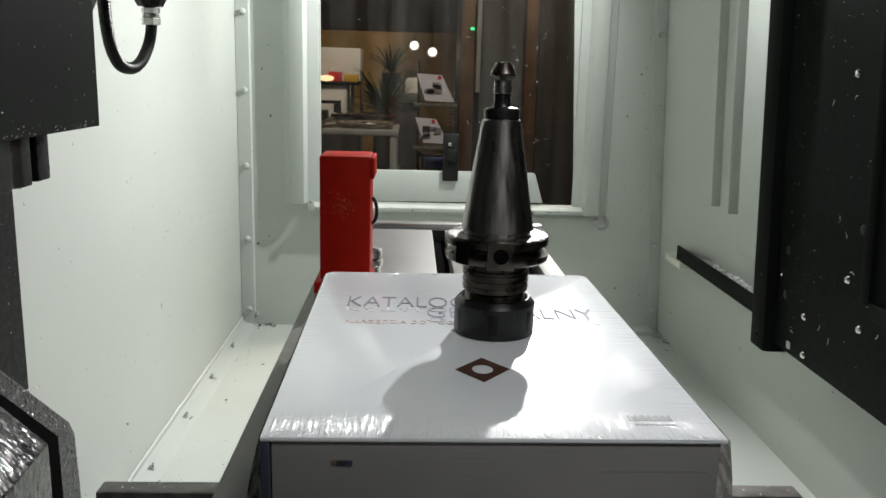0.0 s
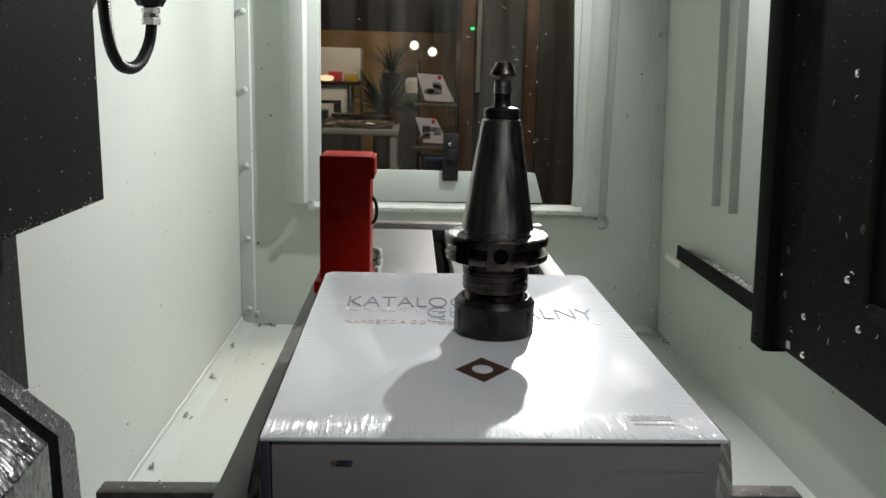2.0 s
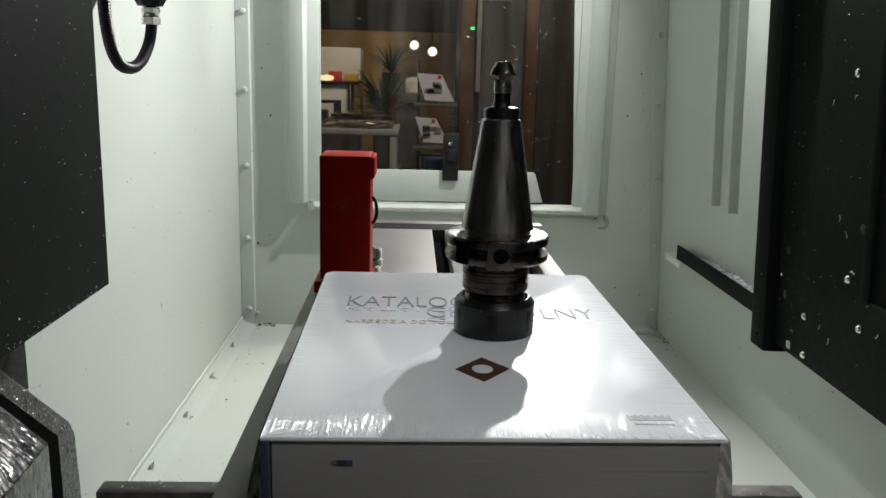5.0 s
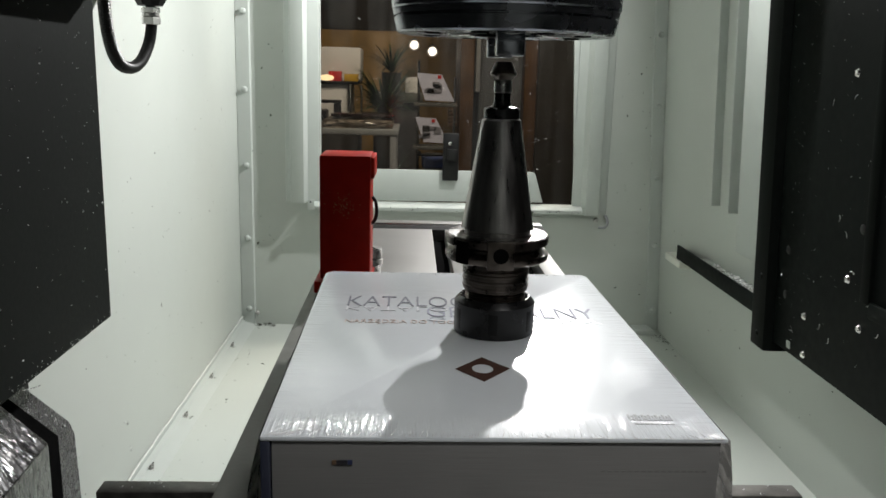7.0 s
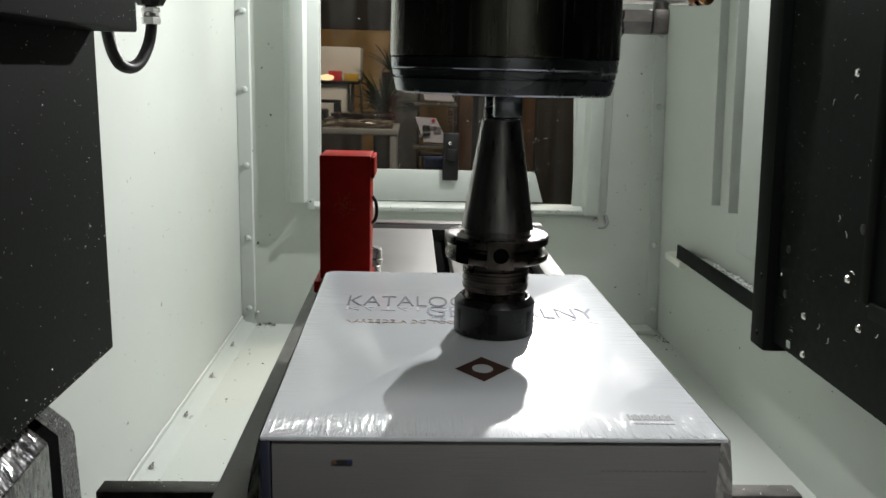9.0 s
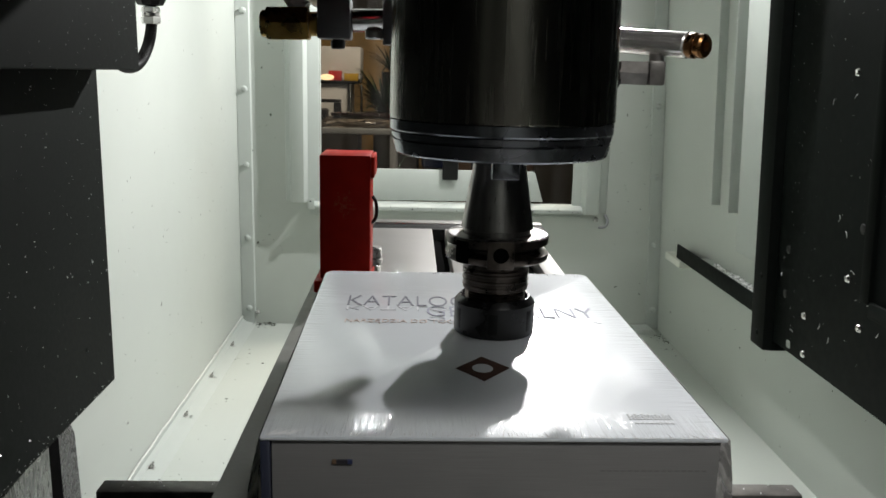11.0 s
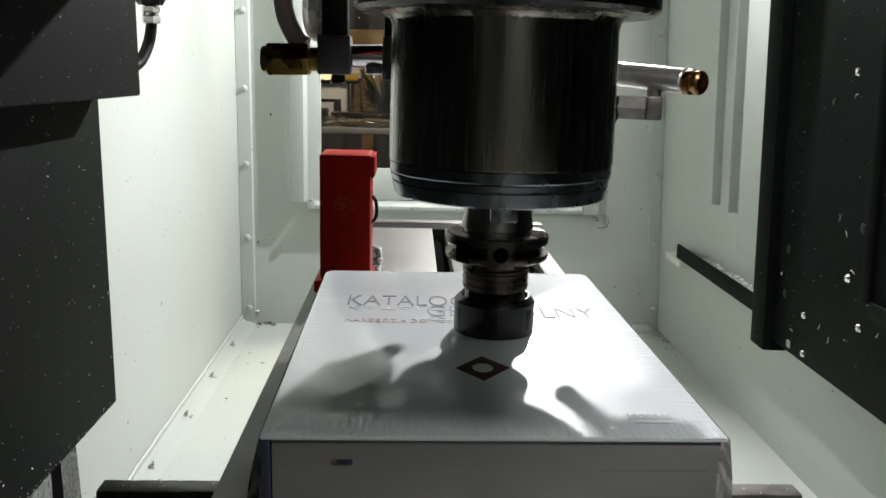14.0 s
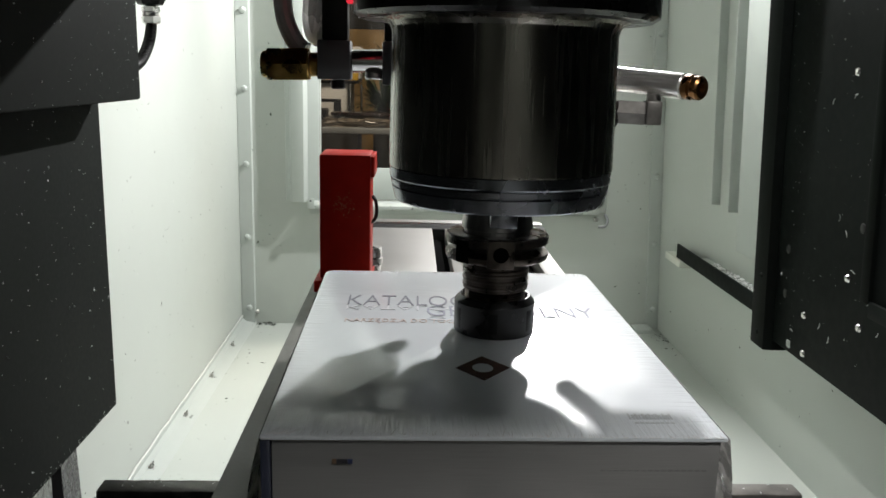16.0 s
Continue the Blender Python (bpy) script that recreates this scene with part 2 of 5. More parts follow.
M_CLEARFILM = pane_material("clear_shrink_film", (0.96, 0.96, 0.96, 1), 1.45, 0.12, 0.15, 0.60, (30, 30, 60), True)

# ---- building helpers ----
ORG = {}


def thing(name, at, label, category, group="", kind=""):
    """An Empty at the base of a thing."""
    ob = new(name)
    ob.empty_display_size = 0.02
    ob.location = at
    ORG[ob.name] = Vector(at)
    return tagged(ob, label, category, group, kind)


def finish(bm, name, mat, smooth=0.42):
    bmesh.ops.recalc_face_normals(bm, faces=bm.faces)
    me = bpy.data.meshes.new(name)
    for f in bm.faces:
        f.smooth = True
    for e in bm.edges:
        if len(e.link_faces) == 2 and e.calc_face_angle(0) > smooth:
            e.smooth = False
    bm.to_mesh(me)
    bm.free()
    me.materials.append(mat)
    return me


def part(name, bm, mat, parent, label=""):
    """One mesh, given in world places, under a thing or a part."""
    o = ORG[parent.name]
    bmesh.ops.translate(bm, verts=bm.verts, vec=-o)
    ob = new(name, finish(bm, name, mat))
    ob.parent = parent
    ORG[ob.name] = o
    tagged(ob, label)
    if "chips" in name or "creases" in name:
        tagged(ob, kind="stuff")
    return ob


def solid(name, bm, mat, at, label, category, kind="", group=""):
    """A top-level thing of one mesh."""
    bmesh.ops.translate(bm, verts=bm.verts, vec=-Vector(at))
    ob = new(name, finish(bm, name, mat))
    ob.location = at
    ORG[ob.name] = Vector(at)
    return tagged(ob, label, category, group, kind)


def box(x0, x1, y0, y1, z0, z1, bevel=0.0, seg=2):
    bm = bmesh.new()
    bmesh.ops.create_cube(bm, size=1)
    for v in bm.verts:
        v.co = Vector((x0 + (v.co.x + 0.5) * (x1 - x0), y0 + (v.co.y + 0.5) * (y1 - y0), z0 + (v.co.z + 0.5) * (z1 - z0)))
    if bevel:
        bmesh.ops.bevel(bm, geom=list(bm.edges), offset=bevel, segments=seg, affect="EDGES", profile=0.5)
    return bm


def join(*bms):
    out = bms[0]
    for b in bms[1:]:
        me = bpy.data.meshes.new("tmp")
        b.to_mesh(me)
        out.from_mesh(me)
        b.free()
        bpy.data.meshes.remove(me)
    return out


def prism(points, axis, a, b, bevel=0.0, seg=2):
    """A closed outline in the plane across an axis, drawn out from a to b. Points are (y, z), (x, z) or (x, y)."""
    bm = bmesh.new()
    put = {"x": lambda p, s: (s, p[0], p[1]), "y": lambda p, s: (p[0], s, p[1]), "z": lambda p, s: (p[0], p[1], s)}[axis]
    lo = [bm.verts.new(put(p, a)) for p in points]
    hi = [bm.verts.new(put(p, b)) for p in points]
    n = len(points)
    bm.faces.new(lo)
    bm.faces.new(hi[::-1])
    for i in range(n):
        bm.faces.new((lo[i], hi[i], hi[(i + 1) % n], lo[(i + 1) % n]))
    bmesh.ops.recalc_face_normals(bm, faces=bm.faces)
    if bevel:
        bmesh.ops.bevel(bm, geom=list(bm.edges), offset=bevel, segments=seg, affect="EDGES", profile=0.5)
    return bm


def lathe(profile, at=(0, 0, 0), turn=None, steps=64):
    """A profile of (radius, height) turned round the z axis, then placed."""
    bm = bmesh.new()
    rings = []
    for r, h in profile:
        if r < 1e-6:
            rings.append([bm.verts.new((0, 0, h))])
        else:
            rings.append([bm.verts.new((r * math.cos(2 * math.pi * i / steps), r * math.sin(2 * math.pi * i / steps), h)) for i in range(steps)])
    for a, b in zip(rings, rings[1:]):
        for i in range(steps):
            j = (i + 1) % steps
            if len(a) == 1 and len(b) > 1:
                bm.faces.new((a[0], b[i], b[j]))
            elif len(b) == 1 and len(a) > 1:
                bm.faces.new((a[i], a[j], b[0]))
            elif len(a) > 1:
                bm.faces.new((a[i], a[j], b[j], b[i]))
    m = Matrix.Translation(at) @ (turn.to_4x4() if turn else Matrix())
    bmesh.ops.transform(bm, matrix=m, verts=bm.verts)
    return bm


def towards(d):
    return Vector(d).to_track_quat("Z", "Y").to_matrix()


def rod(a, b, r, r2=None, steps=24, chamfer=0.0008):
    a, b = Vector(a), Vector(b)
    n = (b - a).length
    r2 = r if r2 is None else r2
    return lathe([(0, 0), (r - chamfer, 0), (r, chamfer), (r2, n - chamfer), (r2 - chamfer, n), (0, n)], a, towards(b - a), steps)


def tube(points, r, steps=14, sub=8, ridge=0.0):
    """A round hose through points, smoothed."""
    pts = [Vector(p) for p in points]
    path = []
    for i in range(len(pts) - 1):
        p0, p1, p2, p3 = pts[max(i - 1, 0)], pts[i], pts[i + 1], pts[min(i + 2, len(pts) - 1)]
        for k in range(sub):
            t = k / sub
            path.append(0.5 * ((2 * p1) + (p2 - p0) * t + (2 * p0 - 5 * p1 + 4 * p2 - p3) * t * t + (3 * p1 - p0 - 3 * p2 + p3) * t ** 3))
    path.append(pts[-1])
    bm = bmesh.new()
    rings = []
    side = None
    for i, p in enumerate(path):
        d = (path[min(i + 1, len(path) - 1)] - path[max(i - 1, 0)]).normalized()
        if side is None:
            side = d.orthogonal().normalized()
        side = (side - d * side.dot(d)).normalized()
        up = d.cross(side)
        rr = r * (1 + (ridge if i % 2 else 0))
        rings.append([bm.verts.new(p + rr * (math.cos(a) * side + math.sin(a) * up)) for a in (2 * math.pi * k / steps for k in range(steps))])
    for a, b in zip(rings, rings[1:]):
        for i in range(steps):
            j = (i + 1) % steps
            bm.faces.new((a[i], a[j], b[j], b[i]))
    bm.faces.new(rings[0][::-1])
    bm.faces.new(rings[-1])
    return bm


def hexagon(a, b, r):
    a, b = Vector(a), Vector(b)
    n = (b - a).length
    c = r * 0.08
    return lathe([(0, 0), (r - c, 0), (r, c), (r, n - c), (r - c, n), (0, n)], a, towards(b - a), 6)


def dome(r, h, steps=12):
    return [(0, h), (r * 0.5, h * 0.9), (r * 0.85, h * 0.55), (r, 0.0), (r, -0.002), (0, -0.002)]


def scatter(n, rng, place, size, flat=0.35):
    """Many small crumbs as one mesh. place gives a point, a normal."""
    bm = bmesh.new()
    for _ in range(n):
        p, nor = place()
        s = size * rng.uniform(0.35, 1.0) * (2.2 if rng.random() < 0.06 else 1)
        m = Matrix.Translation(p) @ towards(nor).to_4x4() @ Matrix.Rotation(rng.uniform(0, 6.28), 4, "Z")
        lx, ly = s * rng.uniform(0.4, 1.6), s * rng.uniform(0.3, 0.8)
        q = [bm.verts.new(m @ Vector(c)) for c in ((-lx, 0, 0), (0, -ly, 0), (lx, 0, 0), (0, ly, 0), (lx * 0.2, 0, s * flat))]
        for i in range(4):
            bm.faces.new((q[i], q[(i + 1) % 4], q[4]))
    return bm


def lettering(text, x0, x1, y0, y1, z, mirror=False):
    """Printed words lying on the cover between the given bounds."""
    cu = bpy.data.curves.new("print", "FONT")
    cu.body = text
    cu.extrude = 0.004
    cu.offset = -0.012
    ob = new("print", cu)
    bpy.context.view_layer.update()
    me = bpy.data.meshes.new_from_object(ob.evaluated_get(bpy.context.evaluated_depsgraph_get()))
    bpy.data.objects.remove(ob)
    bm = bmesh.new()
    bm.from_mesh(me)
    xs = [v.co.x for v in bm.verts]
    ys = [v.co.y for v in bm.verts]
    ax, bx, ay, by = min(xs), max(xs), min(ys), max(ys)
    for v in bm.verts:
        fy = (v.co.y - ay) / (by - ay)
        v.co = Vector((x0 + (v.co.x - ax) / (bx - ax) * (x1 - x0), y0 + (1 - fy if mirror else fy) * (y1 - y0), z + (0.00015 if v.co.z > 0 else -0.0001)))
    return bm


rng = random.Random(7)


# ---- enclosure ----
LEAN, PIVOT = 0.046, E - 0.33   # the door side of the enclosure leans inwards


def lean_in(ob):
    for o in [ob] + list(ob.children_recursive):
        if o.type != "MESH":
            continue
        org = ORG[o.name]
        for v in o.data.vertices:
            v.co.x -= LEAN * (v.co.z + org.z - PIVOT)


def enclosure():
    t = 0.012
    solid("floor", box(XL - t, XR + 0.03, YN - t, YE + t, -0.02, 0.0), M_WALL, (0, 0, -0.02), "pale green painted sheet-metal chip pan floor with crumbs", "floor", "structure")
    wl = solid("wall_left", box(XL - t, XL, YN, YE, 0.0, TOP), M_WALL, (XL, 0, 0), "pale green painted sheet-metal side wall, spotted with chips", "wall", "structure")
    part("base_flange", prism([(XL, 0.0), (XL + 0.034, 0.0), (XL + 0.032, 0.0008), (XL + 0.010, 0.006), (XL + 0.003, 0.012), (XL + 0.003, 0.020), (XL, 0.020)], "y", YN, YE - 0.002), M_WALL2, wl)
    part("sealant_bead", tube([(XL + 0.0025, y, 0.021 + 0.0009 * math.sin(y * 61) + 0.0006 * math.sin(y * 173)) for y in np.linspace(YN, YE - 0.01, 90)], 0.0019, 8, 2, 0.10), M_SEAL, wl, "uneven white sealant bead along the seam")
    # screws along the base flange
    for y in (0.79, 0.983, 1.177, 1.371, 1.56, 1.752):
        q = Vector((XL + 0.013, y, 0.0052))
        part("screw", join(lathe([(0, 0), (0.0050, 0), (0.0050, 0.0012), (0, 0.0012)], q, towards((0.45, 0, 1)), 12), hexagon(q + Vector((0.0006, 0, 0.0013)), q + Vector((0.0024, 0, 0.0060)), 0.0036), rod(q + Vector((0.0024, 0, 0.0060)), q + Vector((0.0040, 0, 0.0100)), 0.0016, None, 8, 0.0003)), M_STEEL, wl)
        part("screw_chips", scatter(8, rng, lambda: (q + Vector((rng.uniform(-0.002, 0.012), rng.gauss(0, 0.004), -0.0010)), (0.3, 0, 1)), 0.0022, 0.4), M_SPECK, wl, "dirty swarf caught on the screw")
    wr = solid("wall_right", box(XR, XR + t, YN, YE, 0.0, TOP), M_WALL, (XR, 0, 0), "pale green painted sheet-metal side wall with vertical ribs", "wall", "structure")
    for yr, pr, zb in ((1.556, 0.0165, E - 0.236), (1.464, 0.0185, E - 0.236)):
        part("rib", prism([(XR, yr + 0.006), (XR - pr, yr + 0.005), (XR - pr, yr + 0.001), (XR - 0.001, yr), (XR, yr)], "z", zb, TOP - 0.03, 0.0006), M_WALL2, wr)
    part("raised_panel", prism([(XR, 1.444), (XR - 0.014, 1.432), (XR - 0.014, 1.10), (XR, 1.10)], "z", E - 0.30, TOP - 0.01, 0.002), M_WALL2, wr)
    # unseen roof, added to close the enclosure; its grey is set for bounce
    solid("ceiling", box(XL - t, XR + t, YN - t, YE + t, TOP, TOP + t), M_ROOF, (0, 0, TOP), "unseen grey roof, added to close the enclosure and bounce light", "ceiling", "structure")
    # wall_near is unseen too, added to close the enclosure and return light
    for yy, nm in ((YE, "wall_end"), (YN, "wall_near")):
        s = 1 if yy > 0 else -1
        y0, y1 = (yy, yy + t) if s > 0 else (yy - t, yy)
        gx0, gx1, gz0, gz1 = -0.2107, 0.386, E - 0.300, E + 0.50
        bm = box(XL, XR + 0.03, y0, y1, 0, TOP) if s < 0 else join(box(XL, gx0, y0, y1, 0, TOP), box(gx1, XR + 0.03, y0, y1, 0, TOP), box(gx0, gx1, y0, y1, 0, gz0), box(gx0, gx1, y0, y1, gz1, TOP))
        we = solid(nm, bm, M_WALL, (0, yy, 0), "pale green painted sheet-metal end wall" + (" with a window opening" if s > 0 else ""), "wall", "structure")
        if s < 0:
            continue
        # corner strips and their bolts
        part("corner_strip", prism([(XL + 0.001, yy), (XL + 0.001, yy - 0.006), (XL + 0.030, yy - 0.004), (XL + 0.033, yy)], "z", 0.0, TOP - 0.01), M_WALL2, we)
        cs = part("corner_strip", prism([(XR - 0.030, yy), (XR - 0.028, yy - 0.004), (XR - 0.001, yy - 0.006), (XR - 0.001, yy)], "z", 0.0, TOP - 0.01), M_WALL2, we)
        for k in range(6):
            z = E + 0.124 - 0.172 * k
            if z > 0.02:
                part("bolt", lathe(dome(0.0075, 0.007), (XL + 0.018, yy - 0.005, z), towards((0, -1, 0)), 12), M_WALL2, we)
            z = E + 0.098 - 0.163 * k
            if z > 0.02:
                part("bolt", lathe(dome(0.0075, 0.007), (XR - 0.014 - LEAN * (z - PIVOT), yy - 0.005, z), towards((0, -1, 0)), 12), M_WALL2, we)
        part("bolt", lathe(dome(0.006, 0.006), (XL + 0.036, yy - 0.001, 0.028), towards((0, -1, 0)), 12), M_STEEL, we)
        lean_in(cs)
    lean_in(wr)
    # window of the end wall
    w = thing("window_1", (0.09, YE, E - 0.32), "tinted enclosure window in a folded pale green frame", "window", "", "structure")
    y = YE
    part("side_frame", prism([(-0.292, y), (-0.290, y - 0.006), (-0.280, y - 0.007), (-0.276, y - 0.030), (-0.246, y - 0.032), (-0.240, y - 0.008), (-0.214, y - 0.004), (-0.214, y)], "z", E - 0.302, TOP - 0.02, 0.0012), M_WALL2, w)
    part("side_frame", prism([(0.380, y), (0.380, y - 0.004), (0.400, y - 0.008), (0.408, y - 0.032), (0.440, y - 0.030), (0.444, y - 0.007), (0.462, y - 0.006), (0.464, y)], "z", E - 0.318, TOP - 0.02, 0.0012), M_WALL2, w)
    part("bottom_frame", prism([(y, E - 0.300), (y - 0.022, E - 0.302), (y - 0.030, E - 0.308), (y - 0.030, E - 0.317), (y - 0.026, E - 0.318), (y - 0.022, E - 0.310), (y, E - 0.312)], "x", -0.238, 0.402, 0.0008), M_WALL2, w)
    part("drip_plate", prism([(-0.238, E - 0.312), (0.405, E - 0.312), (0.405, E - 0.326), (-0.236, E - 0.334)], "y", y - 0.008, y - 0.001, 0.001), M_WALL2, w)
    part("lower_panel", prism([(-0.230, E - 0.2236), (0.286, E - 0.2236), (0.292, E - 0.228), (0.312, E - 0.295), (-0.232, E - 0.299)], "y", y + 0.004, y + 0.010, 0.001), M_WALL2, w)
    part("side_reveal", prism([(0.346, E + 0.50), (0.3885, E + 0.50), (0.3885, E - 0.299), (0.386, E - 0.299)], "y", y + 0.004, y + 0.0125), M_WALL2, w)
    part("corner_tab", box(-0.238, -0.222, y - 0.0345, y - 0.0325, E - 0.3165, E - 0.292, 0.001), M_WALL2, w)
    # black disc for the shade in the hole, nothing is cut
    part("tab_hole", lathe(dome(0.002, 0.0004), (-0.231, y - 0.0346, E - 0.298), towards((0, -1, 0)), 10), M_SLOT, w)
    pane = part("pane", box(-0.2107, 0.386, y + 0.013, y + 0.017, E - 0.299, E + 0.50), M_GLASS, w, "tinted scratched safety glass")
    pane.visible_shadow = False
    lt = part("latch_plate", box(0.0724, 0.1094, y - 0.004, y + 0.004, E - 0.2465, E - 0.136, 0.003), M_RUBBER, w, "black latch plate with a bright screw")
    part("latch_screw", lathe(dome(0.005, 0.003), (0.089, y - 0.004, E - 0.160), towards((0, -1, 0)), 12), M_CHROME, lt)
    part("latch_boss", box(0.082, 0.106, y - 0.009, y - 0.0045, E - 0.20, E - 0.172, 0.002), M_RUBBER, lt)
    # latch hook low on the end wall, bracket in the corner
    hk = thing("wall_hook", (0.44, YE, E - 0.34), "small pale metal hook with a steel screw beside the window", "hook")
    part("bracket", tube([(0.462, y - 0.004, E - 0.322), (0.466, y - 0.014, E - 0.335), (0.460, y - 0.016, E - 0.348), (0.446, y - 0.012, E - 0.350)], 0.0035, 10, 5), M_GREYPAINT, hk)
    part("screw_head", lathe(dome(0.007, 0.005), (0.441, y - 0.001, E - 0.334), towards((0, -1, 0)), 12), M_STEEL, hk)
    bk = thing("corner_bracket", (XR - 0.03, YE - 0.03, 0), "small dirty pale sheet-metal bracket in the pan corner", "bracket")
    part("plate", prism([(XR - 0.055, 0.0), (XR - 0.055, 0.012), (XR - 0.016, 0.012), (XR - 0.004, 0.004), (XR - 0.004, 0.0)], "y", YE - 0.05, YE - 0.004, 0.001), M_WALL2, bk)
    solid("machine_base", box(XL - 0.05, XR + 0.05, YN - 0.05, YE + 0.04, E - 1.30, -0.0205, 0.01), M_DARK, (0, 0, E - 1.30), "dark grey machine base under the pan", "machine base", "structure")
    # crumbs on walls
    r = random.Random(3)
    solid("wall_crumbs", scatter(150, r, lambda: (Vector((XL + 0.0006, r.uniform(0.8, 1.85), r.uniform(0.05, E + 0.1))), (1, 0, 0)), 0.0021, 0.2), M_SPECK, (XL, 0, 0), "dark dirt specks and chips sticking to the pale wall", "chips", "stuff")
    solid("wall_glints", scatter(60, r, lambda: (Vector((XL + 0.0006, r.uniform(0.8, 1.6), r.uniform(0.05, E + 0.1))), (1, 0, 0)), 0.0018, 0.3), M_CHIP, (XL, 0, 0), "bright aluminium crumbs sticking to the pale wall", "chips", "stuff")
    solid("end_wall_crumbs", scatter(70, r, lambda: (Vector((r.choice([r.uniform(XL, -0.29), r.uniform(0.48, XR)]), YE - 0.0006, r.uniform(0.05, E + 0.1))), (0, -1, 0)), 0.0025, 0.2), M_SPECK, (0, YE, 0), "small dark specks on the pale end wall", "chips", "stuff")
    solid("right_wall_crumbs", scatter(60, r, lambda: (Vector((XR - 0.0006, r.uniform(0.9, 1.85), r.uniform(0.03, E - 0.25))), (-1, 0, 0)), 0.0022, 0.2), M_SPECK, (XR, 0, 0), "small dark specks on the pale side wall", "chips", "stuff")
    solid("pan_crumbs", scatter(55, r, lambda: (Vector((XL + 0.004 + abs(r.gauss(0, 0.05)), r.uniform(1.0, YE), 0.0006)), (0, 0, 1)), 0.0022, 0.3), M_SPECK, (0, 0, 0), "metal chips and dirt lying in the pan", "chips", "stuff")
    solid("window_specks", scatter(130, r, lambda: (Vector((r.uniform(-0.2, 0.385), YE + 0.0125, r.uniform(E - 0.28, E + 0.2))), (0, -1, 0)), 0.0010, 0.2), M_CHIP, (0, YE, E), "tiny bright chips stuck on the window glass", "chips", "stuff")
    solid("corner_grime", scatter(34, r, lambda: (Vector((XR + 0.010 - abs(r.gauss(0.004, 0.016)), YE - 0.05 - abs(r.gauss(0.0, 0.06)), 0.0008)), (0, 0, 1)), 0.0035, 0.5), M_SPECK, (XR, YE, 0), "dark dirt and chips along the pan corner", "chips", "stuff")
    solid("seam_grime", scatter(60, r, lambda: (Vector((r.uniform(-0.22, 0.40), YE - 0.0312, E - 0.312 + r.gauss(0, 0.002))), (0, -1, 0)), 0.0022, 0.2), M_SPECK, (0, YE, E - 0.31), "dark dirt specks along the window ledge", "chips", "stuff")
    sc = bmesh.new()
    for _ in range(34):
        p = Vector((r.gauss(0.26, 0.07), YE + 0.0118, r.uniform(E - 0.26, E + 0.16)))
        if not -0.2 < p.x < 0.37:
            continue
        a, n = r.uniform(0, 6.28), r.uniform(0.004, 0.011)
        sc = join(sc, tube([p + Vector((n * math.cos(a + k * 0.45), 0, n * math.sin(a + k * 0.45))) for k in range(3)], 0.0003, 5, 2))
    solid("window_curls", sc, M_CHIP, (0, YE, E), "thin curled swarf stuck on the window glass", "chips", "stuff")
    solid("corner_crumbs", scatter(70, r, lambda: (Vector((XL + 0.03 + r.uniform(-0.02, 0.05), YE - abs(r.gauss(0.004, 0.012)), 0.0008)), (0, 0, 1)), 0.004, 0.5), M_SPECK, (XL, YE, 0), "dirty chips heaped in the pan corner", "chips", "stuff")


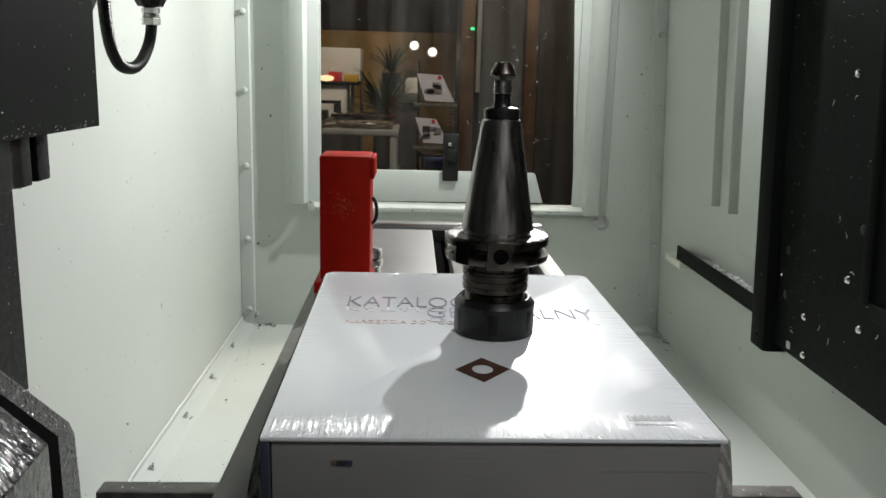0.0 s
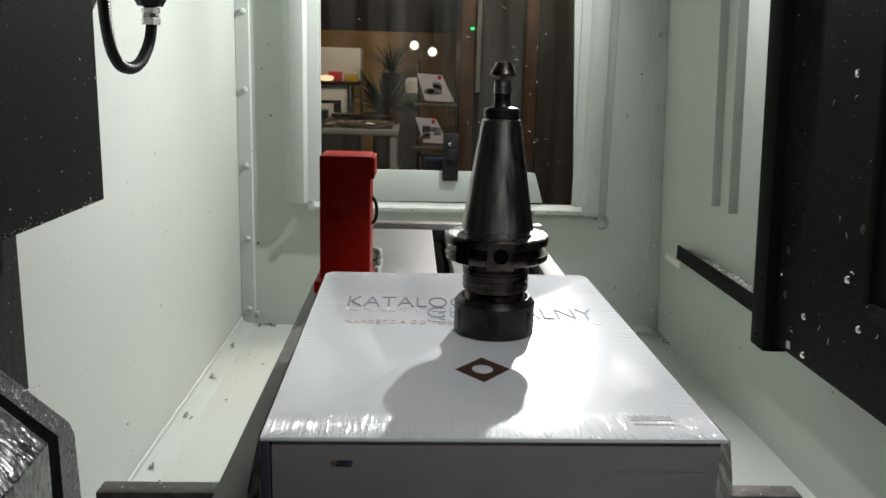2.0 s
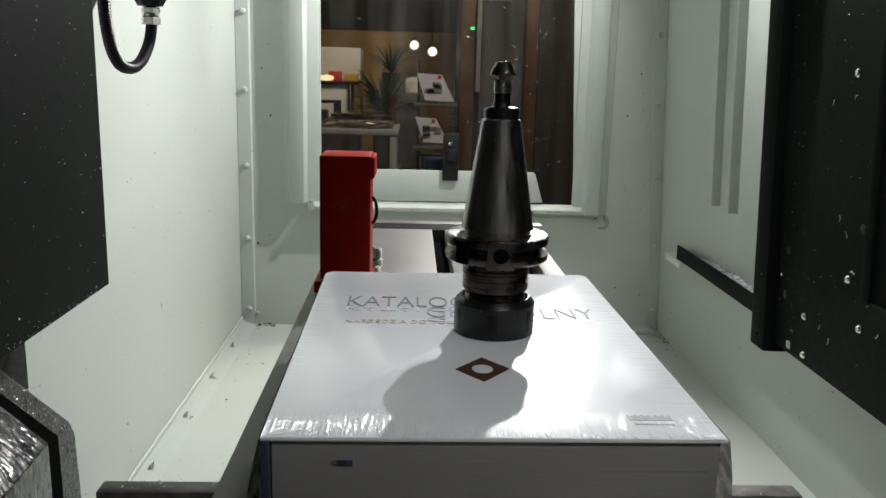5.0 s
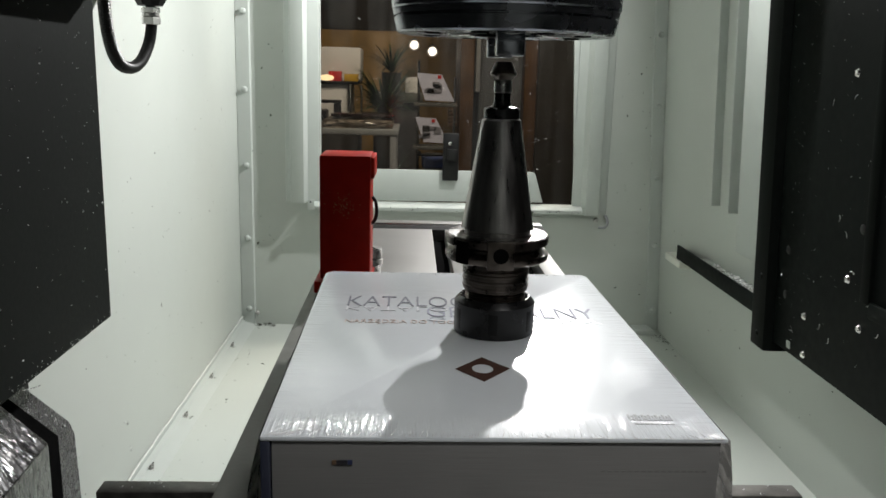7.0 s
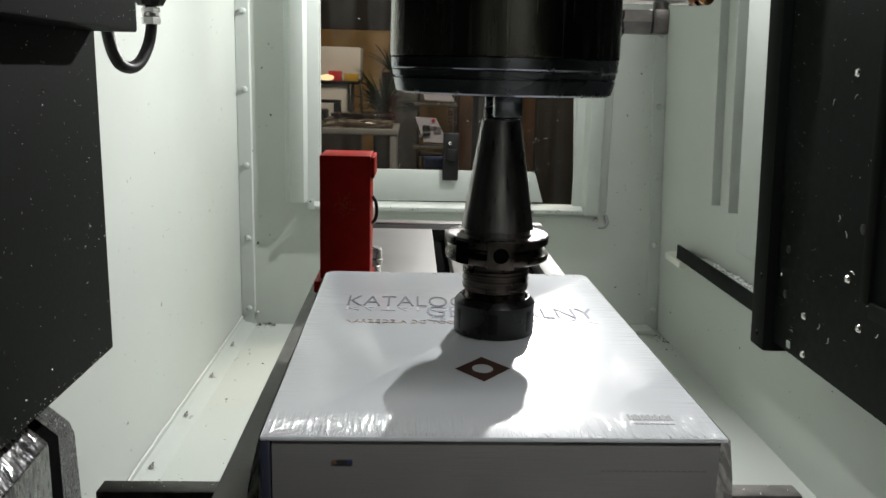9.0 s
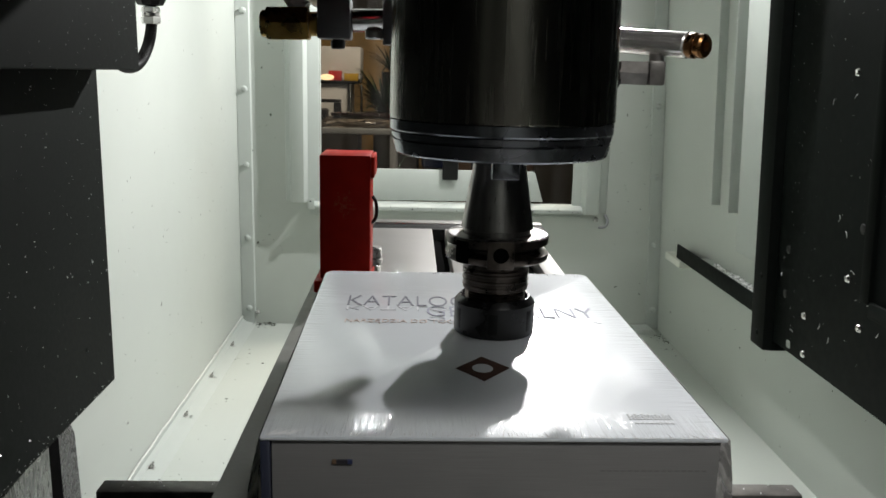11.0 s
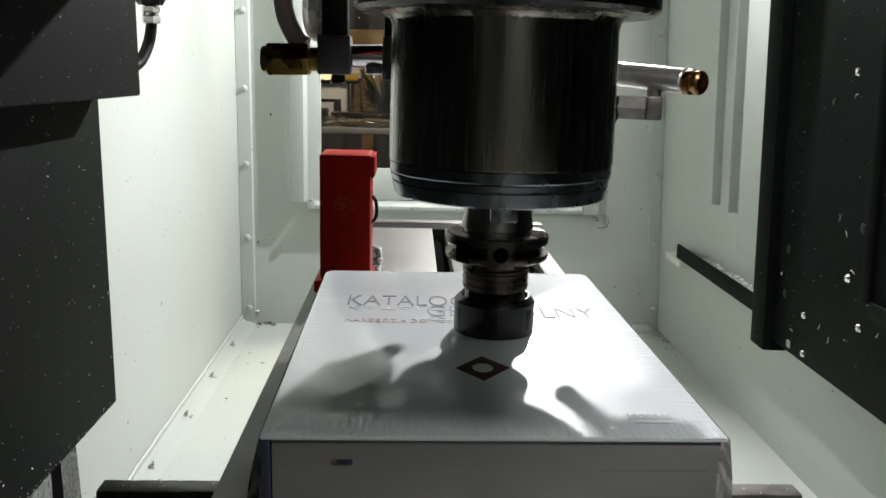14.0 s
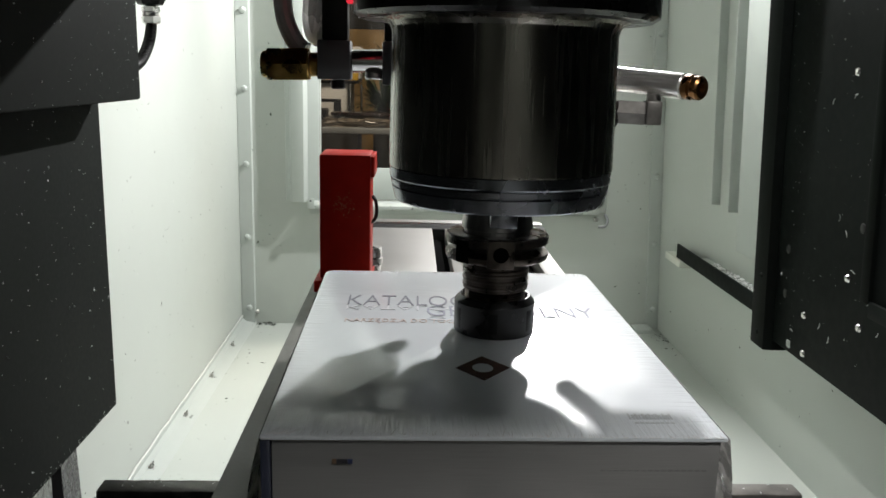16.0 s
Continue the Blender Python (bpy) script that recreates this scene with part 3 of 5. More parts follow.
def door_and_rail():
    d = thing("sliding_door", (0.5, 0.4, E - 0.36), "black-green painted inner face of a sliding door, dotted with chips", "door")
    x = 0.5
    part("sheet", box(x, x + 0.006, -0.95, 1.075, E - 0.350, TOP - 0.02, 0.001), M_DOOR, d)
    part("edge_fold", prism([(x, 1.0755), (x - 0.012, 1.078), (x - 0.012, 1.120), (x - 0.009, 1.123), (x + 0.02, 1.123), (x + 0.02, 1.0755)], "z", E - 0.365, TOP - 0.02, 0.001), M_DOOR, d)
    part("window_rim", join(box(x - 0.006, x - 0.0005, 0.838, 0.856, E - 0.232, TOP - 0.04, 0.0015), box(x - 0.006, x - 0.0005, -0.8, 0.8375, E - 0.246, E - 0.228, 0.0015)), M_DOOR, d)
    for yy, z in ((0.908, E + 0.0116), (0.8935, E - 0.2166), (0.990, E - 0.2888), (0.9856, E - 0.3381), (0.862, E - 0.2654)):
        part("screw", lathe([(0, 0.0030), (0.0018, 0.0028), (0.0036, 0.0022), (0.0050, 0.0), (0.0050, -0.001), (0, -0.001)], (x, yy, z), towards((-1, 0, 0)), 16), M_CHROME, d)
    for yy, z in ((1.095, E - 0.262), (1.099, E - 0.345)):
        part("screw", lathe(dome(0.004, 0.002), (x - 0.012, yy, z), towards((-1, 0, 0)), 12), M_DARK, d)
    part("plug", box(x - 0.002, x - 0.0003, 1.020, 1.030, E - 0.343, E - 0.333, 0.001), M_WALL2, d, "small pale square plug")
    for yy, z in ((1.045, E - 0.215), (1.046, E - 0.275), (0.87, E - 0.155)):
        part("hole_plug", lathe(dome(0.006, 0.0012), (x, yy, z), towards((-1, 0, 0)), 14), M_RUBBER, d)
    r = random.Random(11)
    ch = scatter(190, r, lambda: (Vector((x - 0.0004, 1.08 - abs(r.gauss(0, 0.16)), E - 0.33 + r.uniform(0, 0.52))), (-1, 0, 0)), 0.0011, 0.5)
    cur = ch
    for _ in range(16):
        p = Vector((x - 0.001, r.uniform(0.72, 1.05), E + r.uniform(-0.34, 0.12)))
        a = r.uniform(0, 6.28)
        q = [p + Vector((0, 0.006 * math.cos(a + k * 0.5) * r.uniform(0.8, 1.1), 0.006 * math.sin(a + k * 0.5))) for k in range(4)]
        cur = join(cur, tube(q, 0.0004, 5, 2))
    part("chips", cur, M_CHIP, d, "bright curled aluminium chips stuck to the sheet")
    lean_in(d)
    g = thing("door_guide_rail", (0.57, 1.4, E - 0.376), "black guide angle with chips and a white end block", "rail")
    part("angle", join(box(0.574, 0.578, 0.2, 1.7275, E - 0.378, E - 0.348, 0.0008), box(0.578, XR - 0.0005, 0.2, 1.739, E - 0.376, E - 0.372, 0.0008)), M_DOOR, g)
    part("end_block", box(0.5705, 0.5985, 1.695, 1.795, E - 0.394, E - 0.3785, 0.002), M_NYLON, g, "white nylon stop block")
    part("ledge", box(0.5785, XR - 0.001, 0.2, 1.6, E - 0.3715, E - 0.351, 0.001), M_WALL2, g)
    part("chips", scatter(700, r, lambda: (Vector((r.uniform(0.579, 0.596), r.uniform(1.0, 1.6) * 0.6 + 0.58, E - 0.3508)), (r.uniform(-.5, .5), r.uniform(-.5, .5), 1)), 0.0030, 1.0), M_CHIP, g, "heap of bright aluminium chips")


def column():
    x = -0.375
    c = thing("machine_column", (x, 0.4, 0.0), "dark grey painted machine column with a wet black flared foot", "machine column")
    part("column_body", prism([(XL + 0.0005, -0.35), (x, -0.35), (x, 0.790), (x - 0.006, 0.797), (XL + 0.0005, 0.797)], "z", 0.0, TOP - 0.01, 0.002), M_COLUMN, c)
    # flared foot: sloping rim, groove shade as a flat black plate, boss with ridge
    rim = [(0.292, E + 0.083), (0.7053, E - 0.2618), (0.8427, E - 0.3737), (0.8541, E - 0.3919), (0.869, 0.0), (0.20, 0.0), (0.20, E + 0.084)]
    part("foot_rim", prism(rim, "x", XL + 0.001, -0.3595, 0.004, 3), M_RIM, c)
    part("foot_groove", prism([(0.292, E + 0.056), (0.693, E - 0.2793), (0.8044, E - 0.3730), (0.8107, 0.0), (0.20, 0.0), (0.20, E + 0.056)], "x", -0.3593, -0.3564, 0.0008), M_SLOT, c)
    bm = bmesh.new()
    for p in ((-0.3549, 0.30, E - 0.3287), (-0.3549, 0.690, E - 0.2907), (-0.3160, 0.692, E - 0.3280), (-0.3185, 0.30, E - 0.3636)):
        bm.verts.new(p)
    for p in ((-0.3549, 0.30), (-0.3549, 0.735), (-0.3180, 0.700), (-0.3185, 0.30)):
        bm.verts.new((p[0], p[1], 0.0))
    bmesh.ops.convex_hull(bm, input=list(bm.verts))
    bmesh.ops.recalc_face_normals(bm, faces=bm.faces)
    bmesh.ops.bevel(bm, geom=[e for e in bm.edges if e.calc_face_angle(0) > 0.3], offset=0.0010, segments=2, affect="EDGES", profile=0.5)
    part("foot_boss", bm, M_WET, c, "wet glossy black boss")
    part("slide_guide", prism([(-0.374, 0.10), (-0.374, 0.719), (-0.328, 0.719), (-0.324, 0.714), (-0.318, 0.706), (-0.318, 0.690), (-0.322, 0.680), (-0.318, 0.668), (-0.318, 0.10)], "z", E - 0.101, TOP - 0.02, 0.002), M_RUBBER, c, "black oily guide rail end")
    part("guide_wiper", box(-0.3735, -0.3185, 0.7195, 0.744, E - 0.100, E + 0.05, 0.0025), M_CAST, c)
    r = random.Random(5)
    part("chips", scatter(90, r, lambda: (Vector((x + 0.0004, r.uniform(0.5, 0.788), r.uniform(E - 0.36, E + 0.0))), (1, 0, 0)), 0.0015, 0.5), M_CHIP, c, "bright crumbs stuck to the dark paint")

    part("wire_chip", tube([(-0.3572, 0.7401, E - 0.2986), (-0.3550, 0.7535, E - 0.3017), (-0.3545, 0.7698, E - 0.3053)], 0.0005, 6, 6), M_CHIP, c, "thin bright wire chip")

    def on_rim():
        k, f = r.uniform(0.0, 1.0), r.uniform(0.02, 0.98)
        p = Vector((-0.3592, 0.66, E - 0.2319)).lerp(Vector((-0.3592, 0.833, E - 0.3745)), k)
        q = Vector((-0.3592, 0.65, E - 0.2434)).lerp(Vector((-0.3592, 0.806, E - 0.3742)), k)
        return p.lerp(q, f), (1, r.uniform(-0.5, 0.5), r.uniform(-0.2, 0.8))
    part("rim_chips", scatter(330, r, on_rim, 0.0008, 0.5), M_CHIP, c, "wet chips glinting on the rim")


def hose():
    h = thing("coolant_hose", (-0.33, 1.1, E + 0.0), "black ribbed conduit loop hanging from a nickel gland", "hose")
    x = -0.335
    sc = x / -0.35
    pts = [(x, 0.985 * sc, E + 0.20), (x, 0.985 * sc, E + 0.09), (x, 0.993 * sc, E + 0.034), (x, 1.02 * sc, E + 0.004), (x, 1.062 * sc, E - 0.0035), (x, 1.105 * sc, E + 0.004), (x, 1.142 * sc, E + 0.026), (x, 1.158 * sc, E + 0.050), (x, 1.157 * sc, E + 0.068)]
    part("conduit", tube(pts, 0.0066, 14, 34, 0.085), M_RUBBER, h)
    y = 1.157 * sc
    part("gland", join(hexagon((x, y, E + 0.051), (x, y, E + 0.060), 0.0125), rod((x, y, E + 0.0602), (x, y, E + 0.065), 0.0108), hexagon((x, y, E + 0.0652), (x, y, E + 0.072), 0.0120)), M_STEEL, h, "nickel-plated cable gland")
    part("elbow", join(lathe([(0, -0.008), (0.016, -0.006), (0.022, 0.004), (0.022, 0.03), (0, 0.03)], (x, y, E + 0.080), None, 10), box(XL + 0.001, x + 0.012, y - 0.014, y + 0.014, E + 0.090, E + 0.12, 0.004)), M_RUBBER, h, "dark plastic elbow")


def work_light():
    l = thing("work_light", LAMP, "round work light on the end wall, above the window", "lamp")
    d = (Vector((-0.10, 0.55, E - 0.20)) - LAMP).normalized()
    part("housing", lathe([(0.040, -0.004), (0.048, -0.004), (0.048, -0.03), (0.030, -0.055), (0, -0.055)], LAMP, towards(d), 32), M_DARK, l)
    # unseen plate, added to block the lamp towards the right wall
    part("side_hood", prism([(LAMP.y + 0.03, LAMP.z + 0.08), (LAMP.y - 0.055, LAMP.z + 0.08), (LAMP.y - 0.055, LAMP.z - 0.26), (LAMP.y + 0.03, LAMP.z - 0.26)], "x", LAMP.x + 0.055, LAMP.x + 0.058), M_DARK, l, "unseen plate added to keep lamp light off the right wall")
    part("shield_clip", box(LAMP.x + 0.03, LAMP.x + 0.0548, LAMP.y + 0.005, LAMP.y + 0.025, LAMP.z + 0.02, LAMP.z + 0.04, 0.002), M_DARK, l)
    part("arm", tube([LAMP - d * 0.05, LAMP - d * 0.07 + Vector((0, 0.02, 0.01)), (LAMP.x, YE - 0.001, LAMP.z + 0.05)], 0.010, 10, 6), M_DARK, l)


# housing of the added fill lamp, out of view
def tube_light():
    l = thing("tube_light", FILL + Vector((0, 0, 0.05)), "unseen fill lamp added under the roof behind the table", "lamp")
    part("housing", prism([(FILL.y - 0.060, FILL.z + 0.012), (FILL.y - 0.012, FILL.z + 0.062), (FILL.y + 0.030, FILL.z + 0.075), (FILL.y + 0.020, FILL.z + 0.090), (FILL.y - 0.075, FILL.z + 0.075)], "x", FILL.x - 0.15, FILL.x + 0.06, 0.003), M_DARK, l)
    part("bracket", box(FILL.x - 0.06, FILL.x - 0.02, FILL.y - 0.03, FILL.y, FILL.z + 0.086, TOP - 0.0005, 0.002), M_DARK, l)


# ---- table ----
def table():
    x0, x1, y0, y1 = -0.0985, 0.1705, -0.60, 1.135
    t = thing("machine_table", (0.036, 0.4, TABLE - 0.11), "milled steel machine table with lengthwise T-slots", "machine table")
    slots = [-0.061, 0.039, 0.139]
    edges = [x0] + [v for s in slots for v in (s - 0.009, s + 0.009)] + [x1]
    for i in range(0, len(edges), 2):
        # first strip is darker: the catalogue's shadow is put into its colour
        part("table_strip", box(edges[i], edges[i + 1], y0, y1, TABLE - 0.018, TABLE, 0.0012), M_TABLE if i else M_TSIDE, t)
    part("table_body", box(x0 + 0.0005, x1 - 0.0005, y0, y1 - 0.001, TABLE - 0.072, TABLE - 0.0185, 0.001), M_TSIDE, t)
    for s in slots:
        part("slot_bottom", box(s - 0.0085, s + 0.0085, y0 + 0.001, y1 - 0.002, TABLE - 0.0182, TABLE - 0.016), M_SLOT, t)
    part("end_gutter", box(x0, x1 + 0.02, y1 + 0.001, y1 + 0.040, TABLE - 0.05, TABLE - 0.001, 0.001), M_RUBBER, t, "black rubber end strip")
    part("end_plate", box(x0, x1 + 0.02, y1 + 0.0405, y1 + 0.062, TABLE - 0.05, TABLE + 0.001, 0.001), M_TABLE, t)
    r = random.Random(21)
    s = thing("saddle", (0.036, 0.3, 0.0), "black machine saddle with a steel wiper plate across its front", "machine saddle")
    part("wiper_plate", box(-0.2225, 0.2945, 0.5535, 0.5715, E - 0.40, E - 0.300, 0.0015), M_OILY, s, "oily steel wiper plate")
    part("wiper_lip", box(-0.2235, 0.2955, 0.5465, 0.5530, E - 0.40, E - 0.304, 0.001), M_RUBBER, s)
    part("body", box(-0.20, 0.272, -0.35, 0.546, 0.16, E - 0.3205, 0.006), M_CAST, s)
    part("gib", box(-0.085, 0.157, -0.35, 0.540, E - 0.320, TABLE - 0.0735, 0.003), M_CAST, s)
    part("slide", box(-0.14, 0.21, -0.3, 1.1, 0.0, 0.1595, 0.004), M_CAST, s)
    part("chips", scatter(60, r, lambda: (Vector((r.uniform(-0.22, 0.29), r.uniform(0.555, 0.570), E - 0.2998)), (0, 0, 1)), 0.0016, 0.4), M_CHIP, s, "bright crumbs on the plate")


def tool_setter():
    """A red tool-length probe on the table."""
    t = thing("tool_setter", (-0.064, 0.83, TABLE), "red painted tool setter standing on the table edge", "tool setter")
    y0, y1 = 0.795, 0.850
    x0, x1 = -0.0880, -0.0390
    part("housing", box(x0, x1, y0, y1, TABLE + 0.012, E - 0.0795, 0.0018), M_RED, t)
    part("side_lip", box(x1 + 0.0002, x1 + 0.0036, y0 + 0.001, y1 + 0.002, E - 0.1010, E - 0.0810, 0.0008), M_RED, t)
    part("foot", box(x0 - 0.005, x1 + 0.002, y0 - 0.010, y1 + 0.004, TABLE, TABLE + 0.0118, 0.0015), M_RED, t)
    part("probe", join(rod((-0.0415, 0.868, TABLE), (-0.0415, 0.868, TABLE + 0.010), 0.010), rod((-0.0415, 0.868, TABLE + 0.0105), (-0.0415, 0.868, TABLE + 0.018), 0.0125), rod((-0.0415, 0.868, TABLE + 0.0187), (-0.0415, 0.868, TABLE + 0.029), 0.0115)), M_STEEL, t, "stacked bright steel contact disc")
    part("cable", tube([(x1 + 0.0005, 0.82, E - 0.122), (x1 + 0.004, 0.82, E - 0.128), (x1 + 0.005, 0.82, E - 0.138), (x1 + 0.003, 0.82, E - 0.146), (x1 - 0.002, 0.82, E - 0.150)], 0.0018, 8, 5), M_RUBBER, t)
    r = random.Random(2)
    part("chips", scatter(120, r, lambda: (Vector((r.gauss(-0.066, 0.007), y0 - 0.0003, E - 0.128 + r.gauss(0, 0.006))), (0, -1, 0)), 0.0006, 0.5), M_POT, t, "small crumbs stuck to the paint")


# ---- catalogue and tool holder ----
def catalogue():
    bx, by, a, w, n = -0.0648, 0.3412, 0.0069, 0.210, 0.3105
    c = thing("catalogue", (bx, by, TABLE), "thick shrink-wrapped white catalogue lying on the table", "book")
    th = BOOK - TABLE

    def place(bm):
        bmesh.ops.transform(bm, matrix=Matrix.Translation((bx, by, 0)) @ Matrix.Rotation(a, 4, "Z"), verts=bm.verts)
        return bm

    def board(z0, z1, r=0.008):
        pts = [(0, 0), (w, 0)]
        for cx, cy, s in ((w - r, n - r, 0), (r, n - r, 1)):
            pts += [(cx + r * math.cos(radians(k)), cy + r * math.sin(radians(k))) for k in range(90 * s, 90 * s + 91, 15)]
        return place(prism(pts, "z", z0, z1, 0.0011, 2))

    part("front_cover", board(BOOK - 0.0024, BOOK), M_COVER, c, "glossy white printed cover in clear film")
    part("back_cover", board(TABLE, TABLE + 0.0024), M_COVER, c)
    part("page_block", place(box(0.005, w - 0.0028, 0.0018, n - 0.003, TABLE + 0.0025, BOOK - 0.0025, 0.0006)), M_PAGES, c, "compressed page edges, coloured grey for the shaded front")
    part("spine", place(prism([(0.0003, 0.0002), (0.0045, 0.0002), (0.0048, n - 0.004), (0.0003, n - 0.004)], "z", TABLE + 0.0026, BOOK - 0.0026, 0.0004)), M_SPINE, c, "dark navy spine")
    z = BOOK + 0.0002
    part("title", lettering("KATALOG", -0.0425, 0.0400, 0.5515, 0.5765, z), M_INK, c)
    part("title", lettering("GENERALNY", 0.0120, 0.1255, 0.5275, 0.5510, z), M_INK2, c)
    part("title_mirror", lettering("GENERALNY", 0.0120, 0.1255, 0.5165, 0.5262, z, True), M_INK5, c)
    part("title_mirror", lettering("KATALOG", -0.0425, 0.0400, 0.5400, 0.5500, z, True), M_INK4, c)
    part("subtitle", lettering("NARZĘDZIA DO TOC", -0.0410, 0.0290, 0.5100, 0.5190, z), M_INK3, c)
    # printed insert picture
    cx, cy = 0.0408, 0.4294
    hole = [(cx + 0.0058 * math.cos(k * math.pi / 10), cy + 0.0072 * math.sin(k * math.pi / 10)) for k in range(20)]
    rh = [(0.0258, 0.4287), (0.0401, 0.4100), (0.0559, 0.4301), (0.0417, 0.4482)]
    bm = bmesh.new()
    out = []
    for k in range(20):
        ang = k * math.pi / 10
        d = Vector((math.cos(ang), math.sin(ang)))
        best = None
        for i in range(4):
            p, q = Vector(rh[i]), Vector(rh[(i + 1) % 4])
            e = q - p
            den = d.x * e.y - d.y * e.x
            if abs(den) < 1e-9:
                continue
            o = p - Vector((cx, cy))
            s = (o.x * e.y - o.y * e.x) / den
            u = (o.x * d.y - o.y * d.x) / den
            if s > 0 and -0.001 <= u <= 1.001 and (best is None or s < best):
                best = s
        out.append((cx + d.x * best, cy + d.y * best))
    # corner places take the exact tips
    for p in rh:
        k = min(range(20), key=lambda i: (out[i][0] - p[0]) ** 2 + (out[i][1] - p[1]) ** 2)
        out[k] = p
    vo = [bm.verts.new((p[0], p[1], z)) for p in out]
    vi = [bm.verts.new((p[0], p[1], z)) for p in hole]
    for k in range(20):
        bm.faces.new((vo[k], vo[(k + 1) % 20], vi[(k + 1) % 20], vi[k]))
    ext = bmesh.ops.extrude_face_region(bm, geom=list(bm.faces))
    bmesh.ops.translate(bm, verts=[g for g in ext["geom"] if isinstance(g, bmesh.types.BMVert)], vec=(0, 0, 0.00015))
    part("insert_picture", bm, M_BROWN, c, "printed brown rhombic cutting insert")
    # small print in the corner, as bars
    for k in range(13):
        xa = 0.1050 + 0.00165 * k
        part("small_print", box(xa, xa + (0.0012 if k % 3 else 0.0008), 0.3625, 0.3690 - 0.0015 * (k % 2), z - 0.0001, z + 0.00008), M_BAR, c)
    for k in range(8):
        xa = 0.1065 + 0.0024 * k
        part("small_print", box(xa, xa + 0.0018, 0.3577, 0.3592, z - 0.0001, z + 0.00008), M_BAR, c)
    # index mark on the page edges
    yf = by + 0.0016
    for xa, xb, m in ((-0.0330, -0.0312, M_ORANGEINK), (-0.0311, -0.0262, M_BLACKINK), (-0.0261, -0.0240, M_BLUEINK)):
        part("index_mark", box(xa, xb, yf - 0.0004, yf + 0.0010, E - 0.1716, E - 0.1697), m, c)
    for k in range(16):
        xa = 0.088 + 0.0031 * k
        yf = by + 0.0018 + a * (xa - bx)
        part("edge_print", box(xa, xa + 0.0021, yf - 0.00006, yf + 0.0010, E - 0.1752, E - 0.1743), M_PRINTGREY, c)
    # creases of the film along the edges
    r = random.Random(8)
    bm = bmesh.new()

    def crease(p, d, length, wid, hgt):
        d = Vector(d).normalized()
        s = Vector((-d.y, d.x, 0)) * wid
        q = [bm.verts.new(v) for v in (p - s, p + s, p + d * length, p + Vector((0, 0, hgt)) + d * length * 0.08)]
        bm.faces.new((q[0], q[3], q[2]))
        bm.faces.new((q[3], q[1], q[2]))
        bm.faces.new((q[0], q[1], q[3]))
    for k in range(280):
        u = r.uniform(0.01, 0.99) * w
        if 0.5 * w < u < 0.55 * w and r.random() < 0.6:
            continue
        crease(Vector((bx + u, by + 0.0012, BOOK - 0.0002)), (r.gauss((u - w * 0.55) * -5.0, 0.25), 1, 0), r.uniform(0.005, 0.020), r.uniform(0.0002, 0.0006), r.uniform(0.0001, 0.0004))
    for k in range(70):
        u = r.uniform(0.03, 0.97) * w
        crease(Vector((bx + u - 0.002, by + n - 0.0015, BOOK - 0.0002)), (r.gauss(0, 0.25), -1, 0), r.uniform(0.005, 0.016), r.uniform(0.0004, 0.0010), r.uniform(0.0002, 0.0007))
    for k in range(60):
        v = r.uniform(0.02, 0.75) * n
        crease(Vector((bx + w - 0.0015 - a * v, by + v, BOOK - 0.0002)), (-1, r.gauss(0.5, 0.3), 0), r.uniform(0.004, 0.018), r.uniform(0.0002, 0.0004), r.uniform(0.00008, 0.0002))
    for k in range(16):
        crease(Vector((bx + r.uniform(0.001, 0.012), by + 0.0014, BOOK - 0.0002)), (1, r.uniform(0.6, 1.6), 0), r.uniform(0.008, 0.022), 0.0006, 0.0005)
    part("film_creases", bm, M_FILM, c, "creased shrink-wrap film")

    def film_side(start, along, out, rows, bulge):
        """Loose film hanging from a cover edge down the side of the book."""
        bm = bmesh.new()
        start, along, out = Vector(start), Vector(along), Vector(out)
        grid = []
        for i in range(rows + 1):
            wob = r.uniform(0.75, 1.2)
            line = []
            for k in range(7):
                u = k / 6
                o = bulge * wob * math.sin(min(1.0, u * 1.15) * math.pi * 0.62) + r.uniform(-0.0005, 0.0005) * u
                line.append(bm.verts.new(start + along * (i / rows) + out * (0.0003 + o) + Vector((0, 0, -u * (th - 0.001)))))
            grid.append(line)
        for i in range(rows):
            for k in range(6):
                bm.faces.new((grid[i][k], grid[i + 1][k], grid[i + 1][k + 1], grid[i][k + 1]))
        return bm
    up_y = Vector((-math.sin(a), math.cos(a), 0))
    part("film_side", film_side((bx, by + 0.003, BOOK - 0.0004), up_y * (n - 0.014), (-1, 0, 0), 40, 0.0062), M_CLEARFILM, c, "loose clear shrink-wrap film")
    part("film_side", film_side((bx + w, by + 0.001, BOOK - 0.0004), up_y * (n * 0.5), (1, 0, 0), 24, 0.0040), M_CLEARFILM, c, "loose clear shrink-wrap film")


